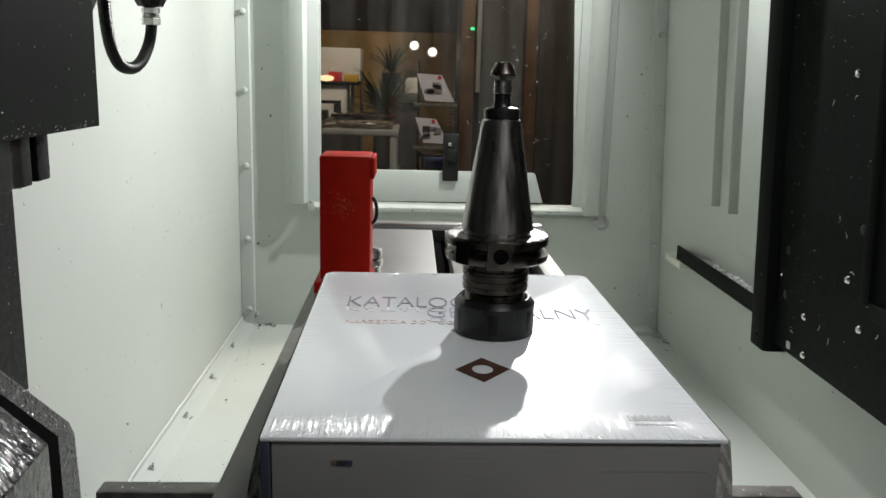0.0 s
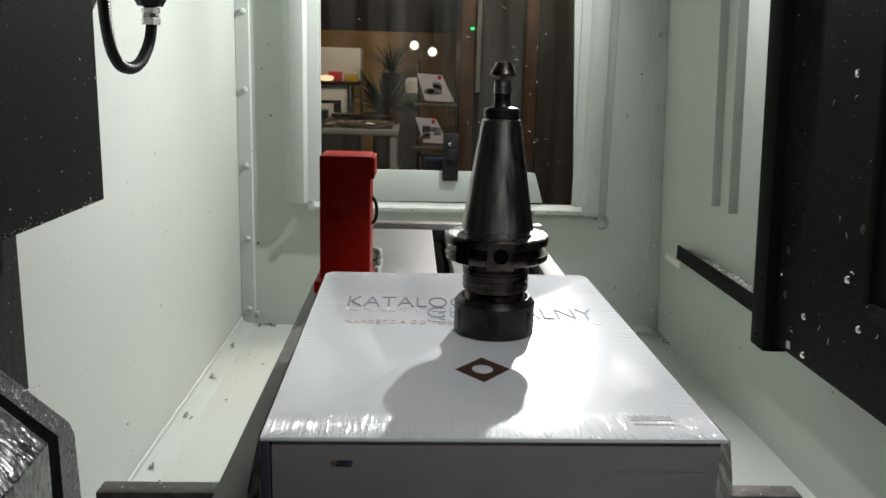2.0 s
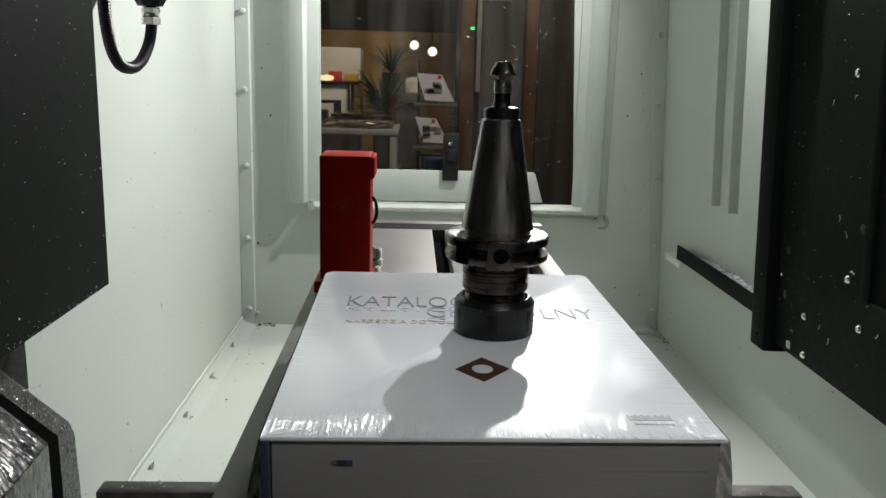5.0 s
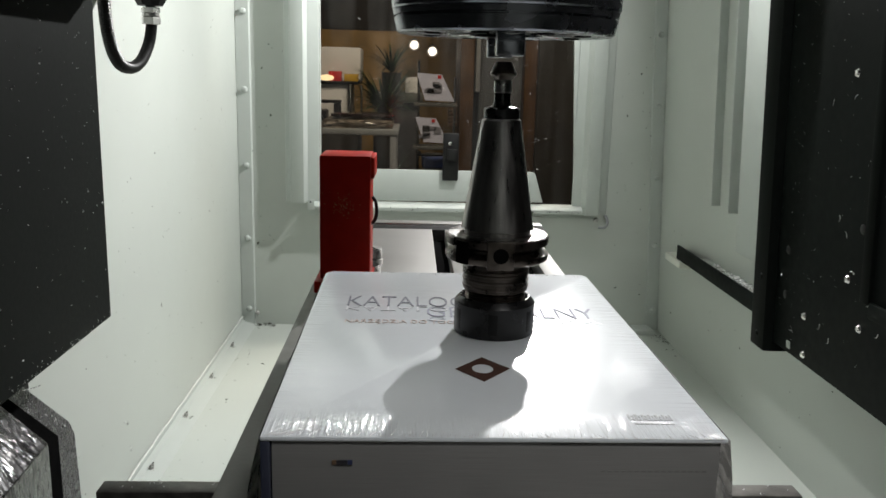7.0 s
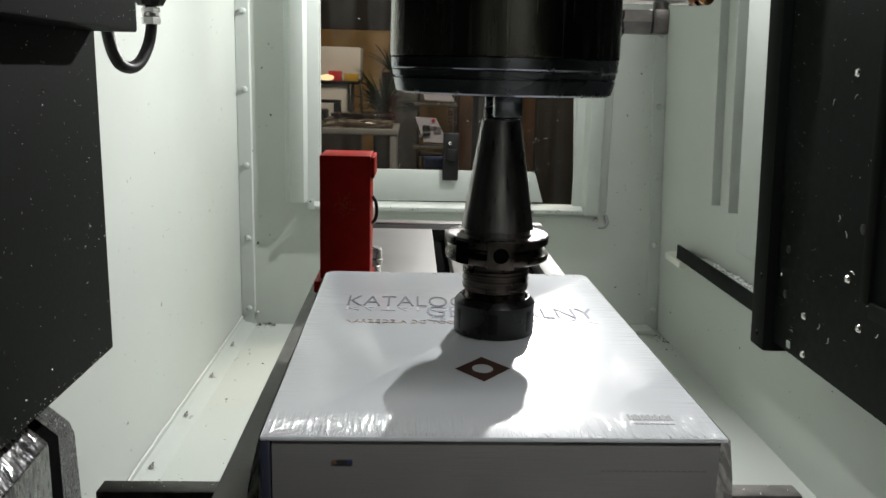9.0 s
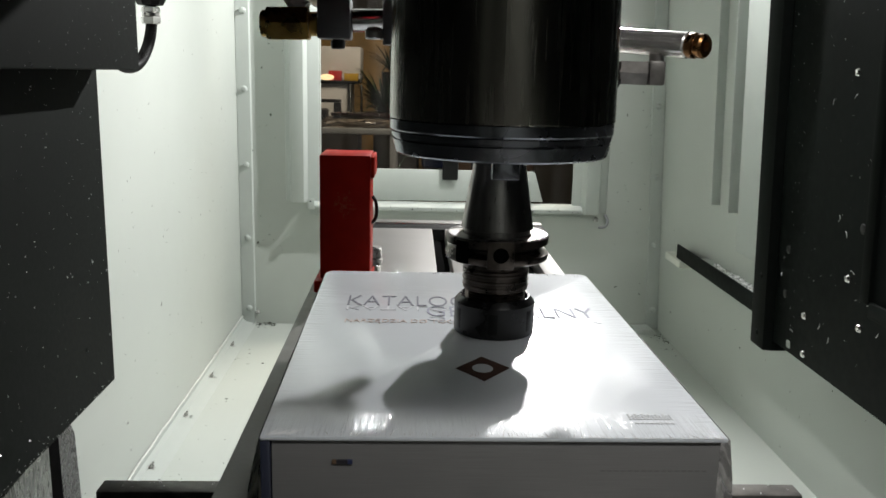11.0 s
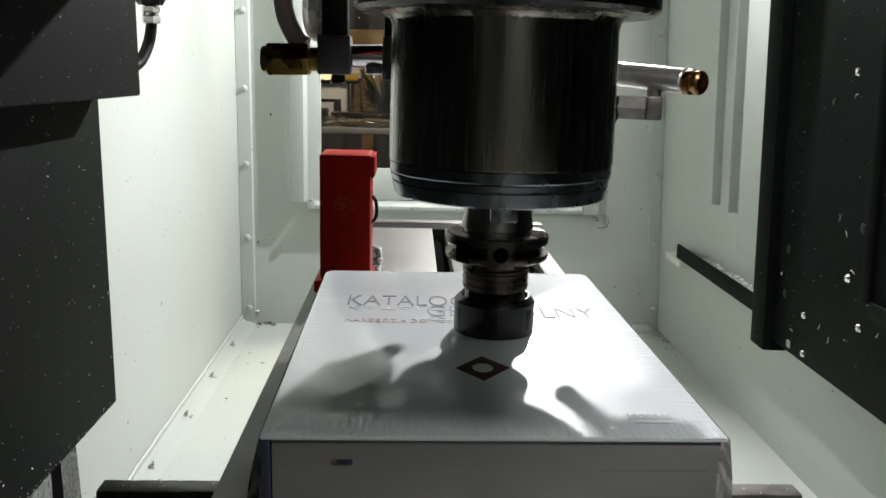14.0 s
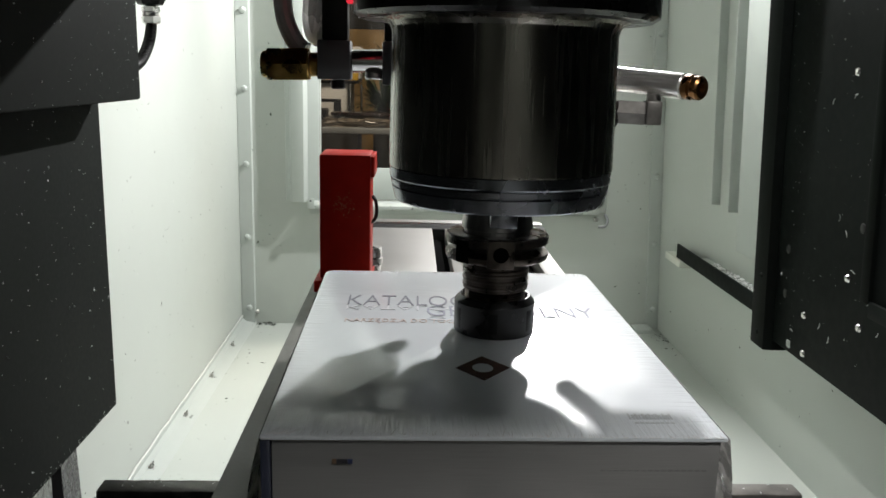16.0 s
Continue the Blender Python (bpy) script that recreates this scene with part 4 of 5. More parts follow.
def tool_holder():
    h = thing("tool_holder", (AX, AY, BOOK), "steel taper tool holder with black clamping nut standing on the catalogue", "tool holder")
    at = (AX, AY, 0)
    B = BOOK
    nut = lathe([(0.0165, B + 0.0003), (0.0246, B + 0.0002), (0.0251, B + 0.0007), (0.0251, B + 0.0195), (0.0240, B + 0.0209), (0.0218, B + 0.0232), (0.0206, B + 0.0232), (0.0196, B + 0.0195), (0.0165, B + 0.0195), (0.0165, B + 0.0003)], at, None, 72)
    part("clamping_nut", nut, M_NUT, h, "black oxide slotted clamping nut")
    for k in range(6):
        ang = radians(-37 + 60 * k)
        d = Vector((math.cos(ang), math.sin(ang), 0))
        bm = box(-0.0022, 0.0022, -0.0030, 0.0030, B + 0.0035, B + 0.0170, 0.0008)
        bmesh.ops.transform(bm, matrix=Matrix.Translation((AX + d.x * 0.0230, AY + d.y * 0.0230, 0)) @ Matrix.Rotation(ang, 4, "Z"), verts=bm.verts)
        part("wrench_slot", bm, M_RUBBER, h)
    prof = [(0.0, B + 0.019)]
    z = B + 0.019
    while z < B + 0.0262:   # external thread
        prof += [(0.0188, z), (0.0180, z + 0.0007)]
        z += 0.0014
    prof += [(0.0184, z), (0.0201, z + 0.0006), (0.0201, B + 0.0405), (0.0193, B + 0.0415), (0.0193, B + 0.0470), (0, B + 0.0470)]
    part("neck", lathe(prof, at, None, 64), M_WORN, h, "stained steel neck with thread and rings")
    for zz in (0.0295, 0.0335, 0.0375, 0.0395):
        part("neck_ring", lathe([(0.0199, B + zz), (0.0206, B + zz + 0.0004), (0.0206, B + zz + 0.0014), (0.0199, B + zz + 0.0018)], at, None, 64), M_WORN, h)
    z0, z1 = E - 0.1115, E - 0.0957
    fl = lathe([(0, z0), (0.0290, z0), (0.0312, z0 + 0.0012), (0.0318, z0 + 0.0030), (0.0318, z0 + 0.0048), (0.0270, z0 + 0.0072), (0.0270, z0 + 0.0086), (0.0318, z0 + 0.0110), (0.0318, z1 - 0.0008), (0.0310, z1), (0.0, z1)], at, None, 96)
    f = part("flange", fl, M_WORN, h, "grooved gripper flange of worn dark steel")
    part("flange_face", lathe([(0.0215, z1 + 0.0001), (0.0300, z1 + 0.0001), (0.0300, z1 + 0.0004), (0.0215, z1 + 0.0004)], at, None, 64), M_STEEL, f)
    for ang in (-91, 89):
        kz = radians(ang)
        bm = box(-0.0045, 0.0008, -0.0081, 0.0081, z0 - 0.0006, z1 + 0.0004, 0.0006)
        bmesh.ops.transform(bm, matrix=Matrix.Translation((AX + 0.0312 * math.cos(kz), AY + 0.0312 * math.sin(kz), 0)) @ Matrix.Rotation(kz, 4, "Z"), verts=bm.verts)
        ks = part("key_slot", bm, M_WORN, f)
        c = Vector((AX + 0.0321 * math.cos(kz), AY + 0.0321 * math.sin(kz), (z0 + z1) / 2))
        # flat black disc paints the bore's shade
        part("key_bore", lathe([(0, 0.0004), (0.0043, 0.0004), (0.0046, 0.0), (0.0046, -0.0004)], c, towards((math.cos(kz), math.sin(kz), 0)), 20), M_SLOT, ks)
    for ang in (-136,):
        kz = radians(ang)
        bm = box(-0.004, 0.0006, -0.005, 0.005, z0 + 0.001, z1 - 0.001, 0.0008)
        bmesh.ops.transform(bm, matrix=Matrix.Translation((AX + 0.0314 * math.cos(kz), AY + 0.0314 * math.sin(kz), 0)) @ Matrix.Rotation(kz, 4, "Z"), verts=bm.verts)
        # flush black block paints the notch's shade
        part("flange_notch", bm, M_SLOT, f)
    zt = E - 0.0258
    part("taper", lathe([(0, z1 + 0.0002), (0.0205, z1 + 0.0002), (0.0205, z1 + 0.003), (0.0222, z1 + 0.0036), (0.0117, zt - 0.0010), (0.0108, zt), (0, zt)], at, None, 96), M_TAPER, h, "ground steel taper cone")
    part("pull_stud", lathe([(0, zt + 0.0001), (0.0102, zt + 0.0001), (0.0107, zt + 0.0008), (0.0107, zt + 0.0055), (0.0098, zt + 0.0066), (0.0058, zt + 0.0075), (0.0050, zt + 0.0095), (0.0047, zt + 0.0215), (0.0049, zt + 0.0228), (0, zt + 0.0228)], at, None, 48), M_NUT, h, "black pull stud")
    part("stud_head", lathe([(0, zt + 0.0229), (0.0051, zt + 0.0230), (0.0075, zt + 0.0254), (0.0079, zt + 0.0266), (0.0051, zt + 0.0324), (0.0045, zt + 0.0332), (0, zt + 0.0334)], at, None, 48), M_WORN, h, "worn steel head of the pull stud")
    part("stud_neck", lathe([(0.0049, zt + 0.0150), (0.0053, zt + 0.0155), (0.0053, zt + 0.0222), (0.0049, zt + 0.0226)], at, None, 40), M_STEEL, h)


# ---- spindle head ----
def spindle_head():
    """Built where it stands at the end of the clip."""
    h = thing("spindle_head", (AX, AY, E - 0.074), "black spindle head with coolant nozzles and dark grey slide covers", "spindle head")
    S = E - 0.0025
    at = (AX, AY, S)
    part("nose_ring", lathe([(0.0235, -0.0715), (0.0235, -0.0728), (0.0622, -0.0728), (0.0634, -0.0718), (0.0652, -0.0645), (0.0640, -0.0640), (0.0640, -0.0634), (0.0654, -0.0630), (0.0660, -0.0600), (0.0, -0.0600)], at, None, 128), M_BLACKRING, h, "blued steel nose ring with bolts")
    part("nose_band", lathe([(0.0, -0.0598), (0.0655, -0.0598), (0.0666, -0.0585), (0.0666, -0.0530), (0.0658, -0.0525), (0, -0.0525)], at, None, 128), M_BLACKRING, h)
    part("spindle_body", lathe([(0, -0.0523), (0.0668, -0.0523), (0.0672, -0.0512), (0.0661, 0.0240), (0.0668, 0.0275), (0.0690, 0.0302), (0.0730, 0.0320), (0, 0.0320)], at, None, 128), M_BLACK, h, "black cylindrical spindle housing")
    part("collar", lathe([(0, 0.0322), (0.0850, 0.0322), (0.0885, 0.0345), (0.0890, 0.096), (0.0870, 0.0975), (0, 0.0975)], at, None, 128), M_NUT, h)
    part("bore", lathe([(0.0226, -0.0729), (0.0335, -0.0729), (0.0340, -0.0735), (0.0340, -0.0728), (0.0226, -0.0728)], at, None, 64), M_STEEL, h)
    for k in range(8):
        ang = radians(22 + 45 * k)
        part("nose_bolt", lathe([(0, -0.0731), (0.0030, -0.0731), (0.0048, -0.0734), (0.0050, -0.0728), (0, -0.0728)], (AX + 0.046 * math.cos(ang), AY + 0.046 * math.sin(ang), S), None, 14), M_SLOT, h)
    for s in (-1, 1):
        yk = AY + s * 0.0285
        part("drive_key", box(AX - 0.0079, AX + 0.0079, yk - 0.0055, yk + 0.0055, S - 0.0850, S - 0.0727, 0.0008), M_BLACKRING, h, "steel drive key under the nose")
    # nozzle on the door side
    r0, r1 = Vector((0.1195, 0.498, S + 0.0012)), Vector((0.1500, 0.460, S - 0.0020))
    d = (r1 - r0).normalized()
    pipe = part("coolant_pipe", rod(r0, r1, 0.0072, None, 28), M_PIPE, h, "polished coolant pipe with a brass plug")
    part("brass_plug", join(lathe([(0, 0), (0.0066, 0), (0.0070, 0.0010), (0.0070, 0.0038), (0.0058, 0.0046), (0, 0.0046)], r1 + d * 0.0004, towards(d), 28)), M_COPPERPLUG, pipe)
    part("plug_head", lathe([(0, 0), (0.0060, 0), (0.0066, 0.0008), (0.0066, 0.0040), (0.0056, 0.0052), (0.0028, 0.0052), (0.0022, 0.0022), (0, 0.0022)], r1 + d * 0.0052, towards(d), 28), M_COPPERPLUG, pipe, "brass plug with a hexagon socket")
    el = part("elbow_fitting", join(hexagon((0.1165, 0.478, S - 0.0172), (0.1325, 0.474, S - 0.0176), 0.0074), box(0.1315, 0.1405, 0.4675, 0.4790, S - 0.0240, S - 0.0105, 0.0012), rod((0.1365, 0.4735, S - 0.0115), (0.1365, 0.4735, S - 0.006), 0.0042)), M_OILY, h, "dull nickel elbow fitting below the pipe")
    part("nozzle_tip", lathe([(0, -0.001), (0.0008, 0.0), (0.0034, 0.007), (0.0034, 0.014), (0, 0.014)], (0.1150, 0.474, S - 0.0255), towards((-0.12, 0, 1)), 16), M_WORN, el)
    # nozzle block on the column side
    y = AY + 0.005
    s = y / 0.545
    blk = part("nozzle_block", box(-0.0600 * s, -0.0395 * s, y - 0.011, y + 0.010, S - 0.0035, S + 0.0190, 0.0008), M_GREYBLOCK, h, "dark grey nozzle block")
    part("block_screw", rod((-0.0480 * s, y, S - 0.0090), (-0.0480 * s, y, S - 0.0036), 0.0042), M_RUBBER, blk)
    part("hanger", box(-0.0575 * s, -0.0415 * s, y - 0.007, y + 0.008, S + 0.0192, S + 0.12, 0.0008), M_RUBBER, h, "black hanger strip")
    part("cross_pipe", rod((-0.0394 * s, y, S + 0.0075), (0.0000, y, S + 0.0085), 0.0068), M_CHROME, h)
    part("nipple", rod((-0.025 * s, y - 0.002, S - 0.003), (-0.025 * s, y - 0.002, S + 0.002), 0.0052), M_STEEL, h)
    part("clip_block", box(-0.0195 * s, -0.0125 * s, y - 0.009, y + 0.009, S - 0.0060, S + 0.0190, 0.0008), M_GREYBLOCK, h)
    part("clip_strip", box(-0.0185 * s, -0.0130 * s, y - 0.006, y + 0.006, S + 0.0192, S + 0.08, 0.0006), M_RUBBER, h)
    br = part("brass_fitting", hexagon((-0.0925 * s, y, S + 0.0045), (-0.0660 * s, y, S + 0.0050), 0.0105), M_BRASS, h, "oily hexagonal brass fitting")
    part("brass_end", lathe([(0, 0), (0.0070, 0), (0.0078, 0.001), (0.0078, 0.0035), (0, 0.0035)], (-0.0962 * s, y, S + 0.0045), towards((1, 0, 0)), 24), M_BRASS, br)
    part("brass_thread", rod((-0.0658 * s, y, S + 0.005), (-0.0602 * s, y, S + 0.005), 0.0070), M_BRASS, br)
    tb = [(-0.0835 * s, y + 0.004, S + 0.10), (-0.0835 * s, y + 0.004, S + 0.050), (-0.0815 * s, y + 0.004, S + 0.030), (-0.0745 * s, y + 0.003, S + 0.0165), (-0.0690 * s, y + 0.002, S + 0.0125)]
    part("bent_tube", tube(tb, 0.0056, 14, 8), M_SATIN, h, "bent steel coolant tube")
    tb2 = [(-0.0640 * s, y + 0.02, S + 0.11), (-0.0655 * s, y + 0.02, S + 0.05), (-0.0660 * s, y + 0.018, S + 0.030), (-0.0620 * s, y + 0.016, S + 0.022), (-0.0570 * s, y + 0.014, S + 0.035), (-0.0550 * s, y + 0.013, S + 0.08)]
    part("bent_tube", tube(tb2, 0.0066, 14, 8), M_SATIN, h)
    # unseen block and tubes behind the nose, added to cast the finger shadows
    part("far_block", box(0.018, 0.050, 0.572, 0.628, S - 0.056, S + 0.0315, 0.003), M_RUBBER, h, "unseen black block added for its shadow on the catalogue")
    for tip, bend, root in (((0.0442, 0.6344, S - 0.058), (0.0372, 0.6426, S - 0.043), (0.0307, 0.6459, S - 0.036)), ((0.1227, 0.5822, S - 0.058), (0.1360, 0.5950, S - 0.040), (0.1490, 0.6080, S - 0.0225))):
        tip, bend, root = Vector(tip), Vector(bend), Vector(root)
        q = tip.lerp(bend, 0.35)
        nz = part("far_nozzle", tube([root, bend, q], 0.0060 if tip.x < 0.1 else 0.0050, 12, 8), M_RUBBER, h, "unseen black tube added for its shadow on the catalogue")
        part("nozzle_ball", join(lathe([(0, -0.007), (0.0035, -0.006), (0.0055, -0.002), (0.0055, 0.002), (0.0035, 0.006), (0, 0.007)], tip, towards(tip - bend), 16), rod(q, tip, 0.0035)), M_RUBBER, nz)
    # glowing strip imitates a red glint on the collar edge
    part("red_indicator", box(AX - 0.0925, AX - 0.0892, AY - 0.006, AY + 0.004, S + 0.0400, S + 0.075, 0.0006), M_REDGLINT, h, "small glowing red strip imitating a glint on the collar")
    # the pipework stands behind the spindle axis
    eye = Vector((0, 0, E)) - ORG[h.name]
    behind = {"nozzle_block": 1.21, "block_screw": 1.21, "hanger": 1.21, "cross_pipe": 1.21, "nipple": 1.21, "clip_block": 1.21, "clip_strip": 1.21,
              "brass_fitting": 1.21, "brass_end": 1.21, "brass_thread": 1.21, "bent_tube": 1.21,
              "coolant_pipe": 1.27, "brass_plug": 1.27, "plug_head": 1.27, "elbow_fitting": 1.27, "nozzle_tip": 1.27}
    for ob in list(h.children_recursive):
        far = behind.get(ob.name.split(".")[0])
        if far:
            ob.data.transform(Matrix.Translation(eye) @ Matrix.Scale(far, 4) @ Matrix.Translation(-eye))
    part("pipe_post", rod((0.1450, 0.6440, S), (0.1450, 0.6440, E + 0.0985), 0.007), M_RUBBER, h)
    # head casting above, carrying the spindle to the slide
    part("head_casting", prism([(-0.262, 0.170), (AX + 0.11, 0.170), (AX + 0.11, 0.70), (-0.02, 0.70), (-0.02, 0.66), (-0.125, 0.66), (-0.125, 0.792), (-0.262, 0.792)], "z", E + 0.0980, E + 0.42, 0.006), M_DARK, h, "dark grey head casting")
    # slide covers
    part("upper_cover", box(-0.318, -0.2640, 0.17, 0.830, E - 0.0335, E + 0.42, 0.0025), M_DARK, h, "dark grey sheet cover")
    part("lower_cover", box(-0.315, -0.3070, 0.15, 0.835, E - 0.3520, E + 0.38, 0.0010), M_DARK, h, "dark grey sheet cover spotted with chips")
    r = random.Random(4)
    part("cover_chips", scatter(520, r, lambda: (Vector((-0.3068, r.uniform(0.50, 0.83), E - 0.35 + r.uniform(0, 0.70))), (1, 0, 0)), 0.0011, 0.6), M_CHIP, h, "bright chips stuck to the cover")
    part("edge_chips", scatter(70, r, lambda: (Vector((-0.3068, r.uniform(0.5, 0.833), E - 0.351 + abs(r.gauss(0, 0.004)))), (1, 0, 0)), 0.0009, 0.6), M_CHIP, h)
    part("upper_chips", scatter(130, r, lambda: (Vector((-0.2638, r.uniform(0.53, 0.825), E - 0.033 + r.uniform(0, 0.12))), (1, 0, 0)), 0.0008, 0.6), M_CHIP, h)
    return h


# ---- hall behind the window ----
def hall():
    yb = 6.2
    solid("hall_floor", box(-4, 5, -2.5, 7.0, E - 1.35, E - 1.30), M_HFLOOR, (0, 4, E - 1.35), "dark carpeted exhibition hall floor", "floor", "structure")
    solid("hall_ceiling", box(-4, 5, YE + 0.3, 7.0, E + 2.6, E + 2.65), M_HDARK, (0, 4, E + 2.6), "dark hall ceiling", "ceiling", "structure")
    solid("hall_backdrop", box(-4, 5, yb, yb + 0.05, E - 1.3, E + 2.6), M_HDARK, (0, yb, E - 1.3), "dim dark partition at the back of the hall", "backdrop", "structure")
    solid("wood_partition", box(-0.72, 0.30, yb - 0.35, yb - 0.30, E - 1.3, E + 0.27, 0.005), M_HWALL, (0, yb - 0.3, E - 1.3), "warm brown wooden partition panel", "partition")
    solid("wood_partition", box(0.34, 0.95, yb - 0.5, yb - 0.45, E - 1.3, E + 1.2, 0.005), M_HDARK, (0.6, yb - 0.5, E - 1.3), "dark brown partition panel", "partition")
    # steel table with a bag
    t = thing("side_table", (-0.3, 4.2, E - 1.3), "grey steel-framed side table with things lying on it", "table")
    part("tabletop", box(-0.75, -0.066, 4.0, 4.5, E - 0.300, E - 0.272, 0.004), M_GREYPAINT, t)
    for x, y in ((-0.09, 4.02), (-0.09, 4.47), (-0.70, 4.02), (-0.70, 4.47)):
        part("leg", box(x - 0.016, x + 0.016, y - 0.016, y + 0.016, E - 1.30, E - 0.3005, 0.003), M_GREYPAINT, t)
    bag = thing("folded_bag", (-0.25, 4.2, E - 0.272), "crumpled tan wrapper and glossy dark folder on the table", "bag")
    r = random.Random(6)
    bm = box(-0.43, -0.10, 4.05, 4.35, E - 0.2715, E - 0.235, 0.012)
    bmesh.ops.subdivide_edges(bm, edges=list(bm.edges), cuts=4, use_grid_fill=True)
    for v in bm.verts:
        if v.co.z > E - 0.268:
            v.co += Vector((r.uniform(-0.01, 0.01), r.uniform(-0.01, 0.01), r.uniform(-0.012, 0.008)))
    part("wrapper", bm, M_WRAP, bag)
    part("folder", box(-0.40, -0.09, 4.12, 4.36, E - 0.222, E - 0.205, 0.006), M_FOLDER, bag)
    sh = thing("side_shelf", (-0.45, 4.6, E - 1.3), "white cabinet with a steel edge behind the table", "cabinet")
    part("body", box(-0.85, -0.345, 4.62, 5.0, E - 0.300, E - 0.075, 0.004), M_WHITE, sh)
    part("base", box(-0.85, -0.30, 4.63, 5.0, E - 1.3, E - 0.3005, 0.004), M_HDARK, sh)
    part("top", box(-0.85, -0.30, 4.60, 5.02, E - 0.0745, E - 0.058, 0.003), M_RUBBER, sh)
    part("post", box(-0.352, -0.335, 4.60, 4.617, E - 0.30, E - 0.075, 0.003), M_CHROME, sh)
    part("post", box(-0.285, -0.273, 4.60, 4.612, E - 0.30, E - 0.075, 0.003), M_CHROME, sh)
    solid("white_carton", box(-0.62, -0.292, 4.72, 4.98, E - 0.057, E + 0.125, 0.008), M_WHITE, (-0.45, 4.85, E - 0.057), "plain white carton on the cabinet", "box")
    solid("yellow_carton", box(-0.375, -0.300, 4.63, 4.69, E - 0.0575, E - 0.018, 0.003), M_YELLOW, (-0.33, 4.66, E - 0.0575), "small yellow carton on the cabinet", "box")
    solid("orange_carton", box(-0.46, -0.39, 4.63, 4.69, E - 0.0575, E - 0.005, 0.003), M_REDINK, (-0.42, 4.66, E - 0.0575), "small orange-red carton on the cabinet", "box")
    # glowing blob imitates a warm flare reflected in the window
    solid("glowing_bulb", lathe([(0, -0.014), (0.030, -0.010), (0.042, 0.002), (0.032, 0.014), (0, 0.020)], (-0.470, 4.63, E - 0.043), None, 16), M_WARM, (-0.475, 4.63, E - 0.057), "small warm glowing blob imitating a reflection in the window", "lamp")
    # dark stool things on the left
    solid("desk_phone", join(box(-0.56, -0.44, 4.3, 4.45, E - 0.2715, E - 0.20, 0.01), box(-0.50, -0.37, 4.32, 4.40, E - 0.165, E - 0.15, 0.006), box(-0.405, -0.37, 4.33, 4.38, E - 0.2715, E - 0.166, 0.004)), M_RUBBER, (-0.47, 4.37, E - 0.2715), "black angular stand on the table", "stand")
    # plants
    for px, py, pz, ph, n, s, mat in ((-0.130, 5.10, E - 0.005, 0.115, 34, 0.26, M_HDARK), (-0.160, 4.72, E - 0.23, 1.07, 190, 0.34, M_HDARK), (-0.140, 4.25, E - 0.66, 0.64, 46, 0.36, M_POT)):
        p = thing("potted_plant", (px, py, pz - ph), "dark green long-leaved plant in a " + ("tan" if mat == M_POT else "dark") + " pot", "plant")
        part("pot", lathe([(0, -ph), (0.050, -ph), (0.060, 0.0), (0.055, 0.0), (0.050, -0.02), (0, -0.02)], (px, py, pz), None, 24), mat, p)
        bm = bmesh.new()
        for k in range(n):
            a, ln, up = r.uniform(0, 6.28), s * r.uniform(0.6, 1.1), r.uniform(0.35, 1.3)
            d = Vector((math.cos(a), math.sin(a), 0))
            side = Vector((-d.y, d.x, 0)) * r.uniform(0.005, 0.010)
            base = Vector((px, py, pz))
            prev = None
            for i in range(6):
                u = i / 5
                c = base + d * ln * u * math.cos(up * 0.7) * (1 - 0.15 * u) + Vector((0, 0, ln * (u * math.sin(up) * 1.3 - 0.5 * u * u)))
                w = (1 - u) ** 0.6
                cur = (bm.verts.new(c - side * w), bm.verts.new(c + side * w + Vector((0, 0, 0.001))))
                if prev:
                    bm.faces.new((prev[0], prev[1], cur[1], cur[0]))
                prev = cur
        part("leaves", bm, M_LEAF, p)
    # pale crates between plant and rack
    solid("pale_crate", box(-0.045, 0.04, 5.0, 5.3, E - 0.12, E - 0.03, 0.006), M_WHITE, (-0.03, 5.1, E - 0.12), "pale grey storage crate on the rack table", "box")
    tb = thing("rack_table", (-0.05, 5.1, E - 1.3), "low grey table beyond the plant", "table")
    part("top", box(-0.25, 0.06, 4.95, 5.35, E - 0.17, E - 0.1205, 0.004), M_TSIDE, tb)
    part("frame", box(-0.22, 0.03, 5.0, 5.3, E - 1.3, E - 0.1705, 0.004), M_HDARK, tb)
    # leaflet rack
    rk = thing("leaflet_rack", (0.10, 4.3, E - 1.3), "steel leaflet rack with tilted printed leaflets", "leaflet rack")
    part("post", rod((0.030, 4.32, E - 1.3), (0.030, 4.32, E + 0.06), 0.007), M_CHROME, rk)
    part("post", rod((0.215, 4.32, E - 1.3), (0.215, 4.32, E - 0.02), 0.007), M_CHROME, rk)

    def leaflet(x0, x1, zt, zb, label):
        lf = thing("leaflet", ((x0 + x1) / 2, 4.25, zb), label, "leaflet", "leaflets on the rack")
        sl = 0.045
        part("sheet", prism([(x0, zt), (x1 - sl, zt - 0.006), (x1 + 0.02, zb), (x0 + sl, zb + 0.004)], "y", 4.236, 4.242), M_PAPER, lf)
        dx, dz = x1 - x0, zt - zb
        part("red_tab", box(x1 - sl - 0.022, x1 - sl - 0.004, 4.233, 4.2355, zt - 0.026, zt - 0.010), M_REDINK, lf)
        for k in range(9):
            u, v = r.uniform(0.25, 0.75), r.uniform(0.35, 0.75)
            part("picture", box(x0 + dx * u - 0.018, x0 + dx * u + 0.020, 4.233, 4.2355, zt - dz * v - 0.010, zt - dz * v + 0.010, 0.002), r.choice([M_HDARK, M_INK, M_INK]), lf)
        return lf
    leaflet(0.018, 0.190, E - 0.002, E - 0.140, "pale printed leaflet with dark machine pictures")
    leaflet(0.014, 0.165, E - 0.220, E - 0.350, "pale printed leaflet with a red tab")
    part("shelf", box(0.005, 0.225, 4.243, 4.36, E - 0.168, E - 0.150, 0.003), M_TSIDE, rk)
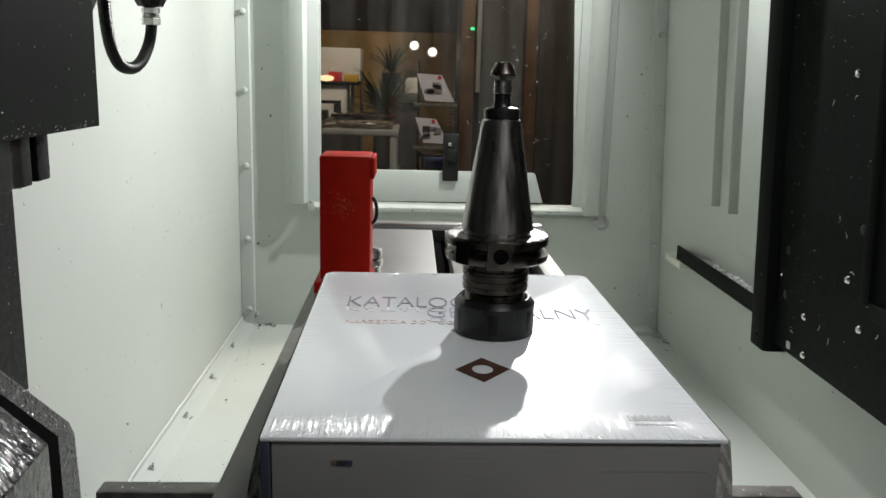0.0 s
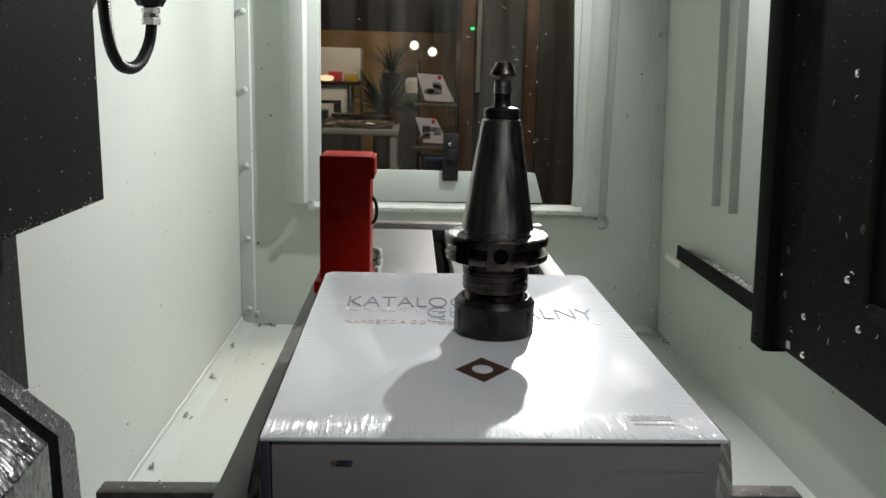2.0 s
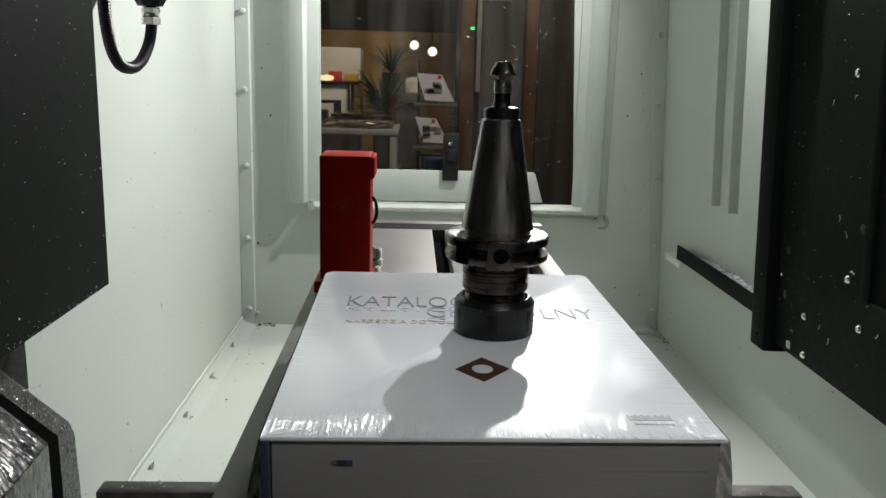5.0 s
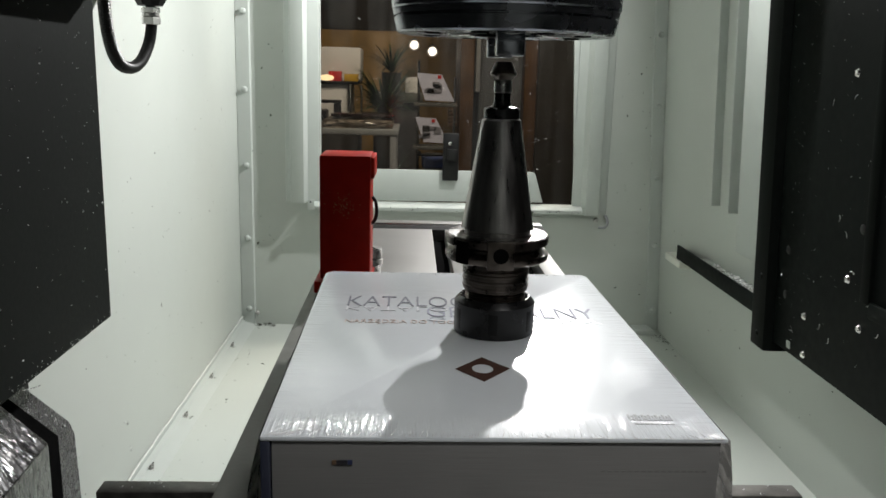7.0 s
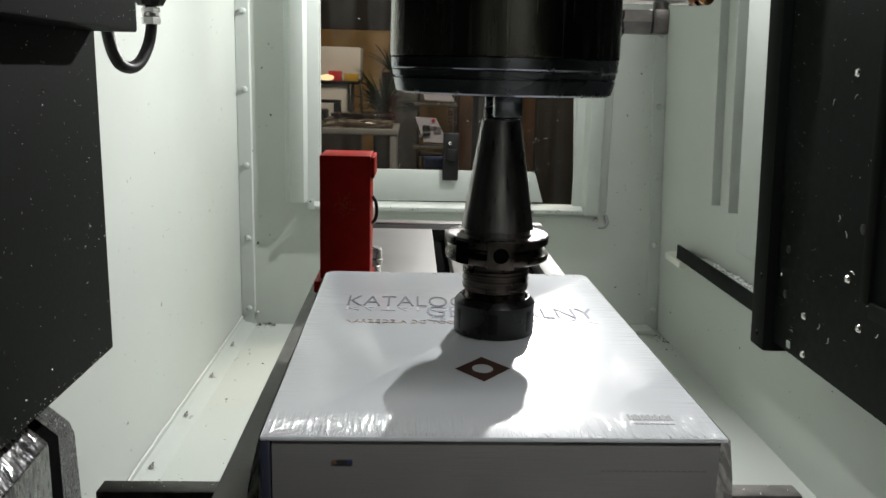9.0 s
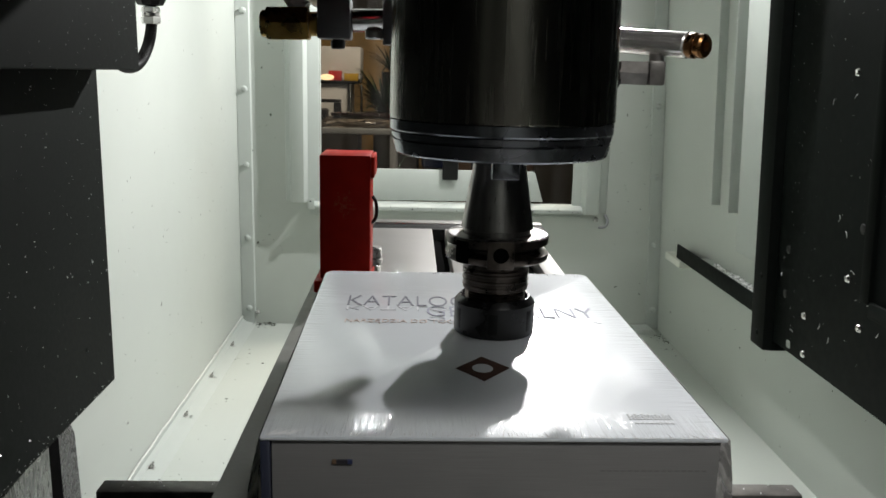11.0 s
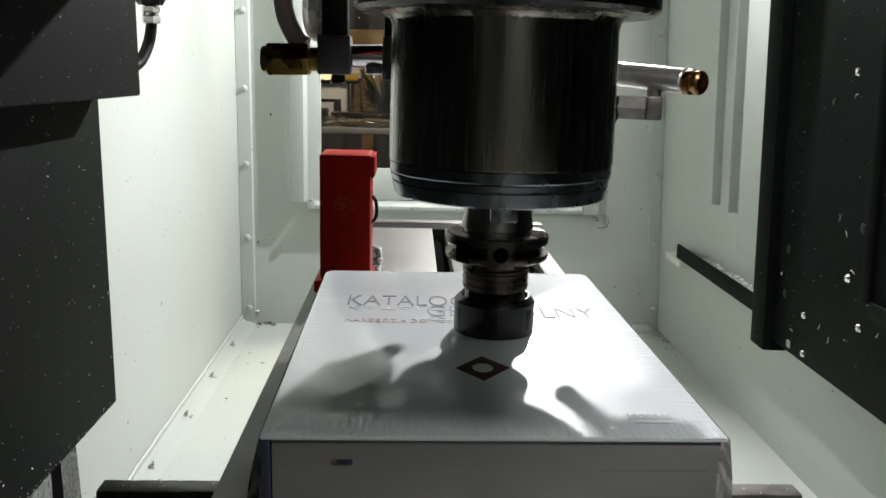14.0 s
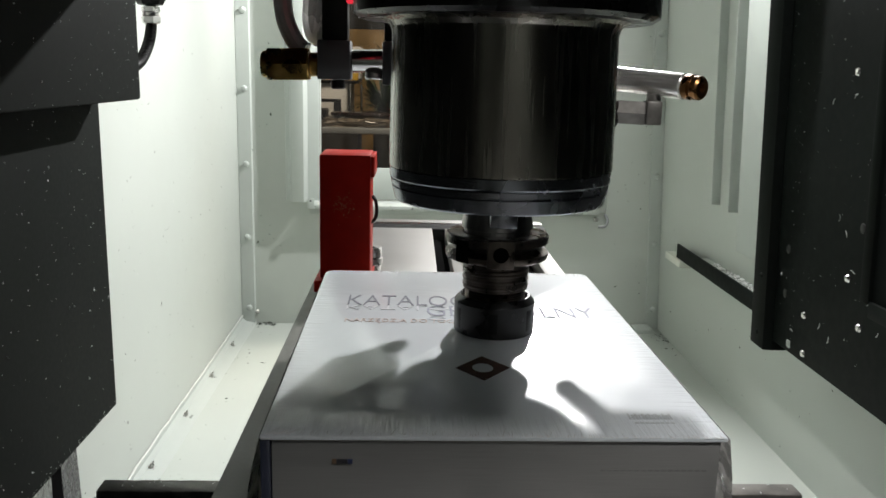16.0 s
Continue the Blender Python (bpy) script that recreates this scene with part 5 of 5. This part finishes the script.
    part("shelf", box(0.005, 0.225, 4.243, 4.36, E - 0.386, E - 0.366, 0.003), M_TSIDE, rk)
    ch = thing("blue_tray", (0.12, 4.3, E - 0.48), "dark blue rounded plastic tray under the rack", "tray")
    part("rim", tube([(0.04, 4.25, E - 0.400), (0.045, 4.22, E - 0.408), (0.12, 4.20, E - 0.405), (0.20, 4.22, E - 0.402), (0.21, 4.25, E - 0.395)], 0.009, 10, 6), M_RUBBER, ch)
    part("bowl", box(0.05, 0.205, 4.225, 4.36, E - 0.48, E - 0.41, 0.02, 3), M_BLUE, ch)
    part("stand", box(0.06, 0.20, 4.24, 4.36, E - 1.3, E - 0.4805, 0.004), M_HDARK, ch)
    # tall machine parts to the side
    cm = thing("tall_machine", (0.5, 4.8, E - 1.3), "tall dim brown machine with vertical covers", "machine")
    part("cover", box(0.26, 0.34, 4.7, 5.2, E - 1.3, E + 1.0, 0.01), M_COPPER, cm)
    # pale strip imitates a vertical streak reflected in the window glass
    part("cover", box(0.345, 0.372, 4.68, 5.2, E - 0.10, E + 1.0, 0.008), M_GREYPAINT, cm)
    part("cover", box(0.375, 0.62, 4.8, 5.2, E - 1.3, E + 1.0, 0.01), M_HDARK, cm)
    part("cover", box(0.625, 0.70, 4.75, 5.2, E - 1.3, E + 1.0, 0.01), M_COPPER, cm)
    part("cover", box(0.705, 1.3, 4.8, 5.2, E - 1.3, E + 1.0, 0.01), M_HDARK, cm)
    for k in range(7):
        z = E - 0.155 - 0.02 * k
        part("bellows_fold", box(0.20, 0.245, 4.6, 4.7, z - 0.008, z + 0.006, 0.003), M_COPPER, cm)
    part("status_light", box(0.310, 0.330, 4.66, 4.675, E + 0.236, E + 0.250, 0.002), M_GREEN, cm, "green status light")
    # hall spotlights, built for two bright spots in the window
    for x, z in ((0.004, 0.172), (0.122, 0.134)):
        s = thing("spotlight", (x, 5.5, E + z), "small bright hall spotlight", "lamp", "hall spotlights")
        part("lens", lathe([(0, -0.004), (0.027, 0.0), (0.027, 0.004), (0, 0.004)], (x, 5.498, E + z), towards((0, -1, 0)), 20), M_GLOW, s)
        # faint glowing ring imitates the blurred halo round the light
        part("reflector", lathe([(0.0275, -0.001), (0.036, -0.006), (0.036, -0.004), (0.0275, 0.001)], (x, 5.498, E + z), towards((0, -1, 0)), 24), M_HALO, s)
        part("can", lathe([(0.034, 0.0), (0.036, 0.0), (0.030, 0.08), (0, 0.08)], (x, 5.503, E + z), towards((0, 1, 0.2)), 20), M_RUBBER, s)
        part("stem", rod((x, 5.56, E + z + 0.02), (x, 5.56, E + 2.6), 0.002), M_RUBBER, s)


enclosure()
door_and_rail()
column()
hose()
work_light()
tube_light()
table()
tool_setter()
catalogue()
tool_holder()
HEAD = spindle_head()
hall()


# ---- what moves ----
def motions():
    """The head comes down fast, waits, then feeds slowly; heights are over its last place."""
    rows = [(0.0, 0.2976), (1.0, 0.2605), (2.0, 0.2233), (3.0, 0.1865), (4.0, 0.1500), (4.2, 0.1425), (4.35, 0.1400), (4.7, 0.1396),
            (4.85, 0.1370), (5.5, 0.1252), (6.3, 0.1112), (7.0, 0.0991), (8.0, 0.0821), (9.0, 0.0648), (10.0, 0.0468), (11.5, 0.0196),
            (12.1, 0.0090), (12.3, 0.0066), (12.5, 0.0060), (13.5, 0.0045), (15.0, 0.0018), (16.0, 0.0)]
    walk(HEAD, [(t, pose(AX, AY, E - 0.074 + 0.985 * dz)) for t, dz in rows])


motions()
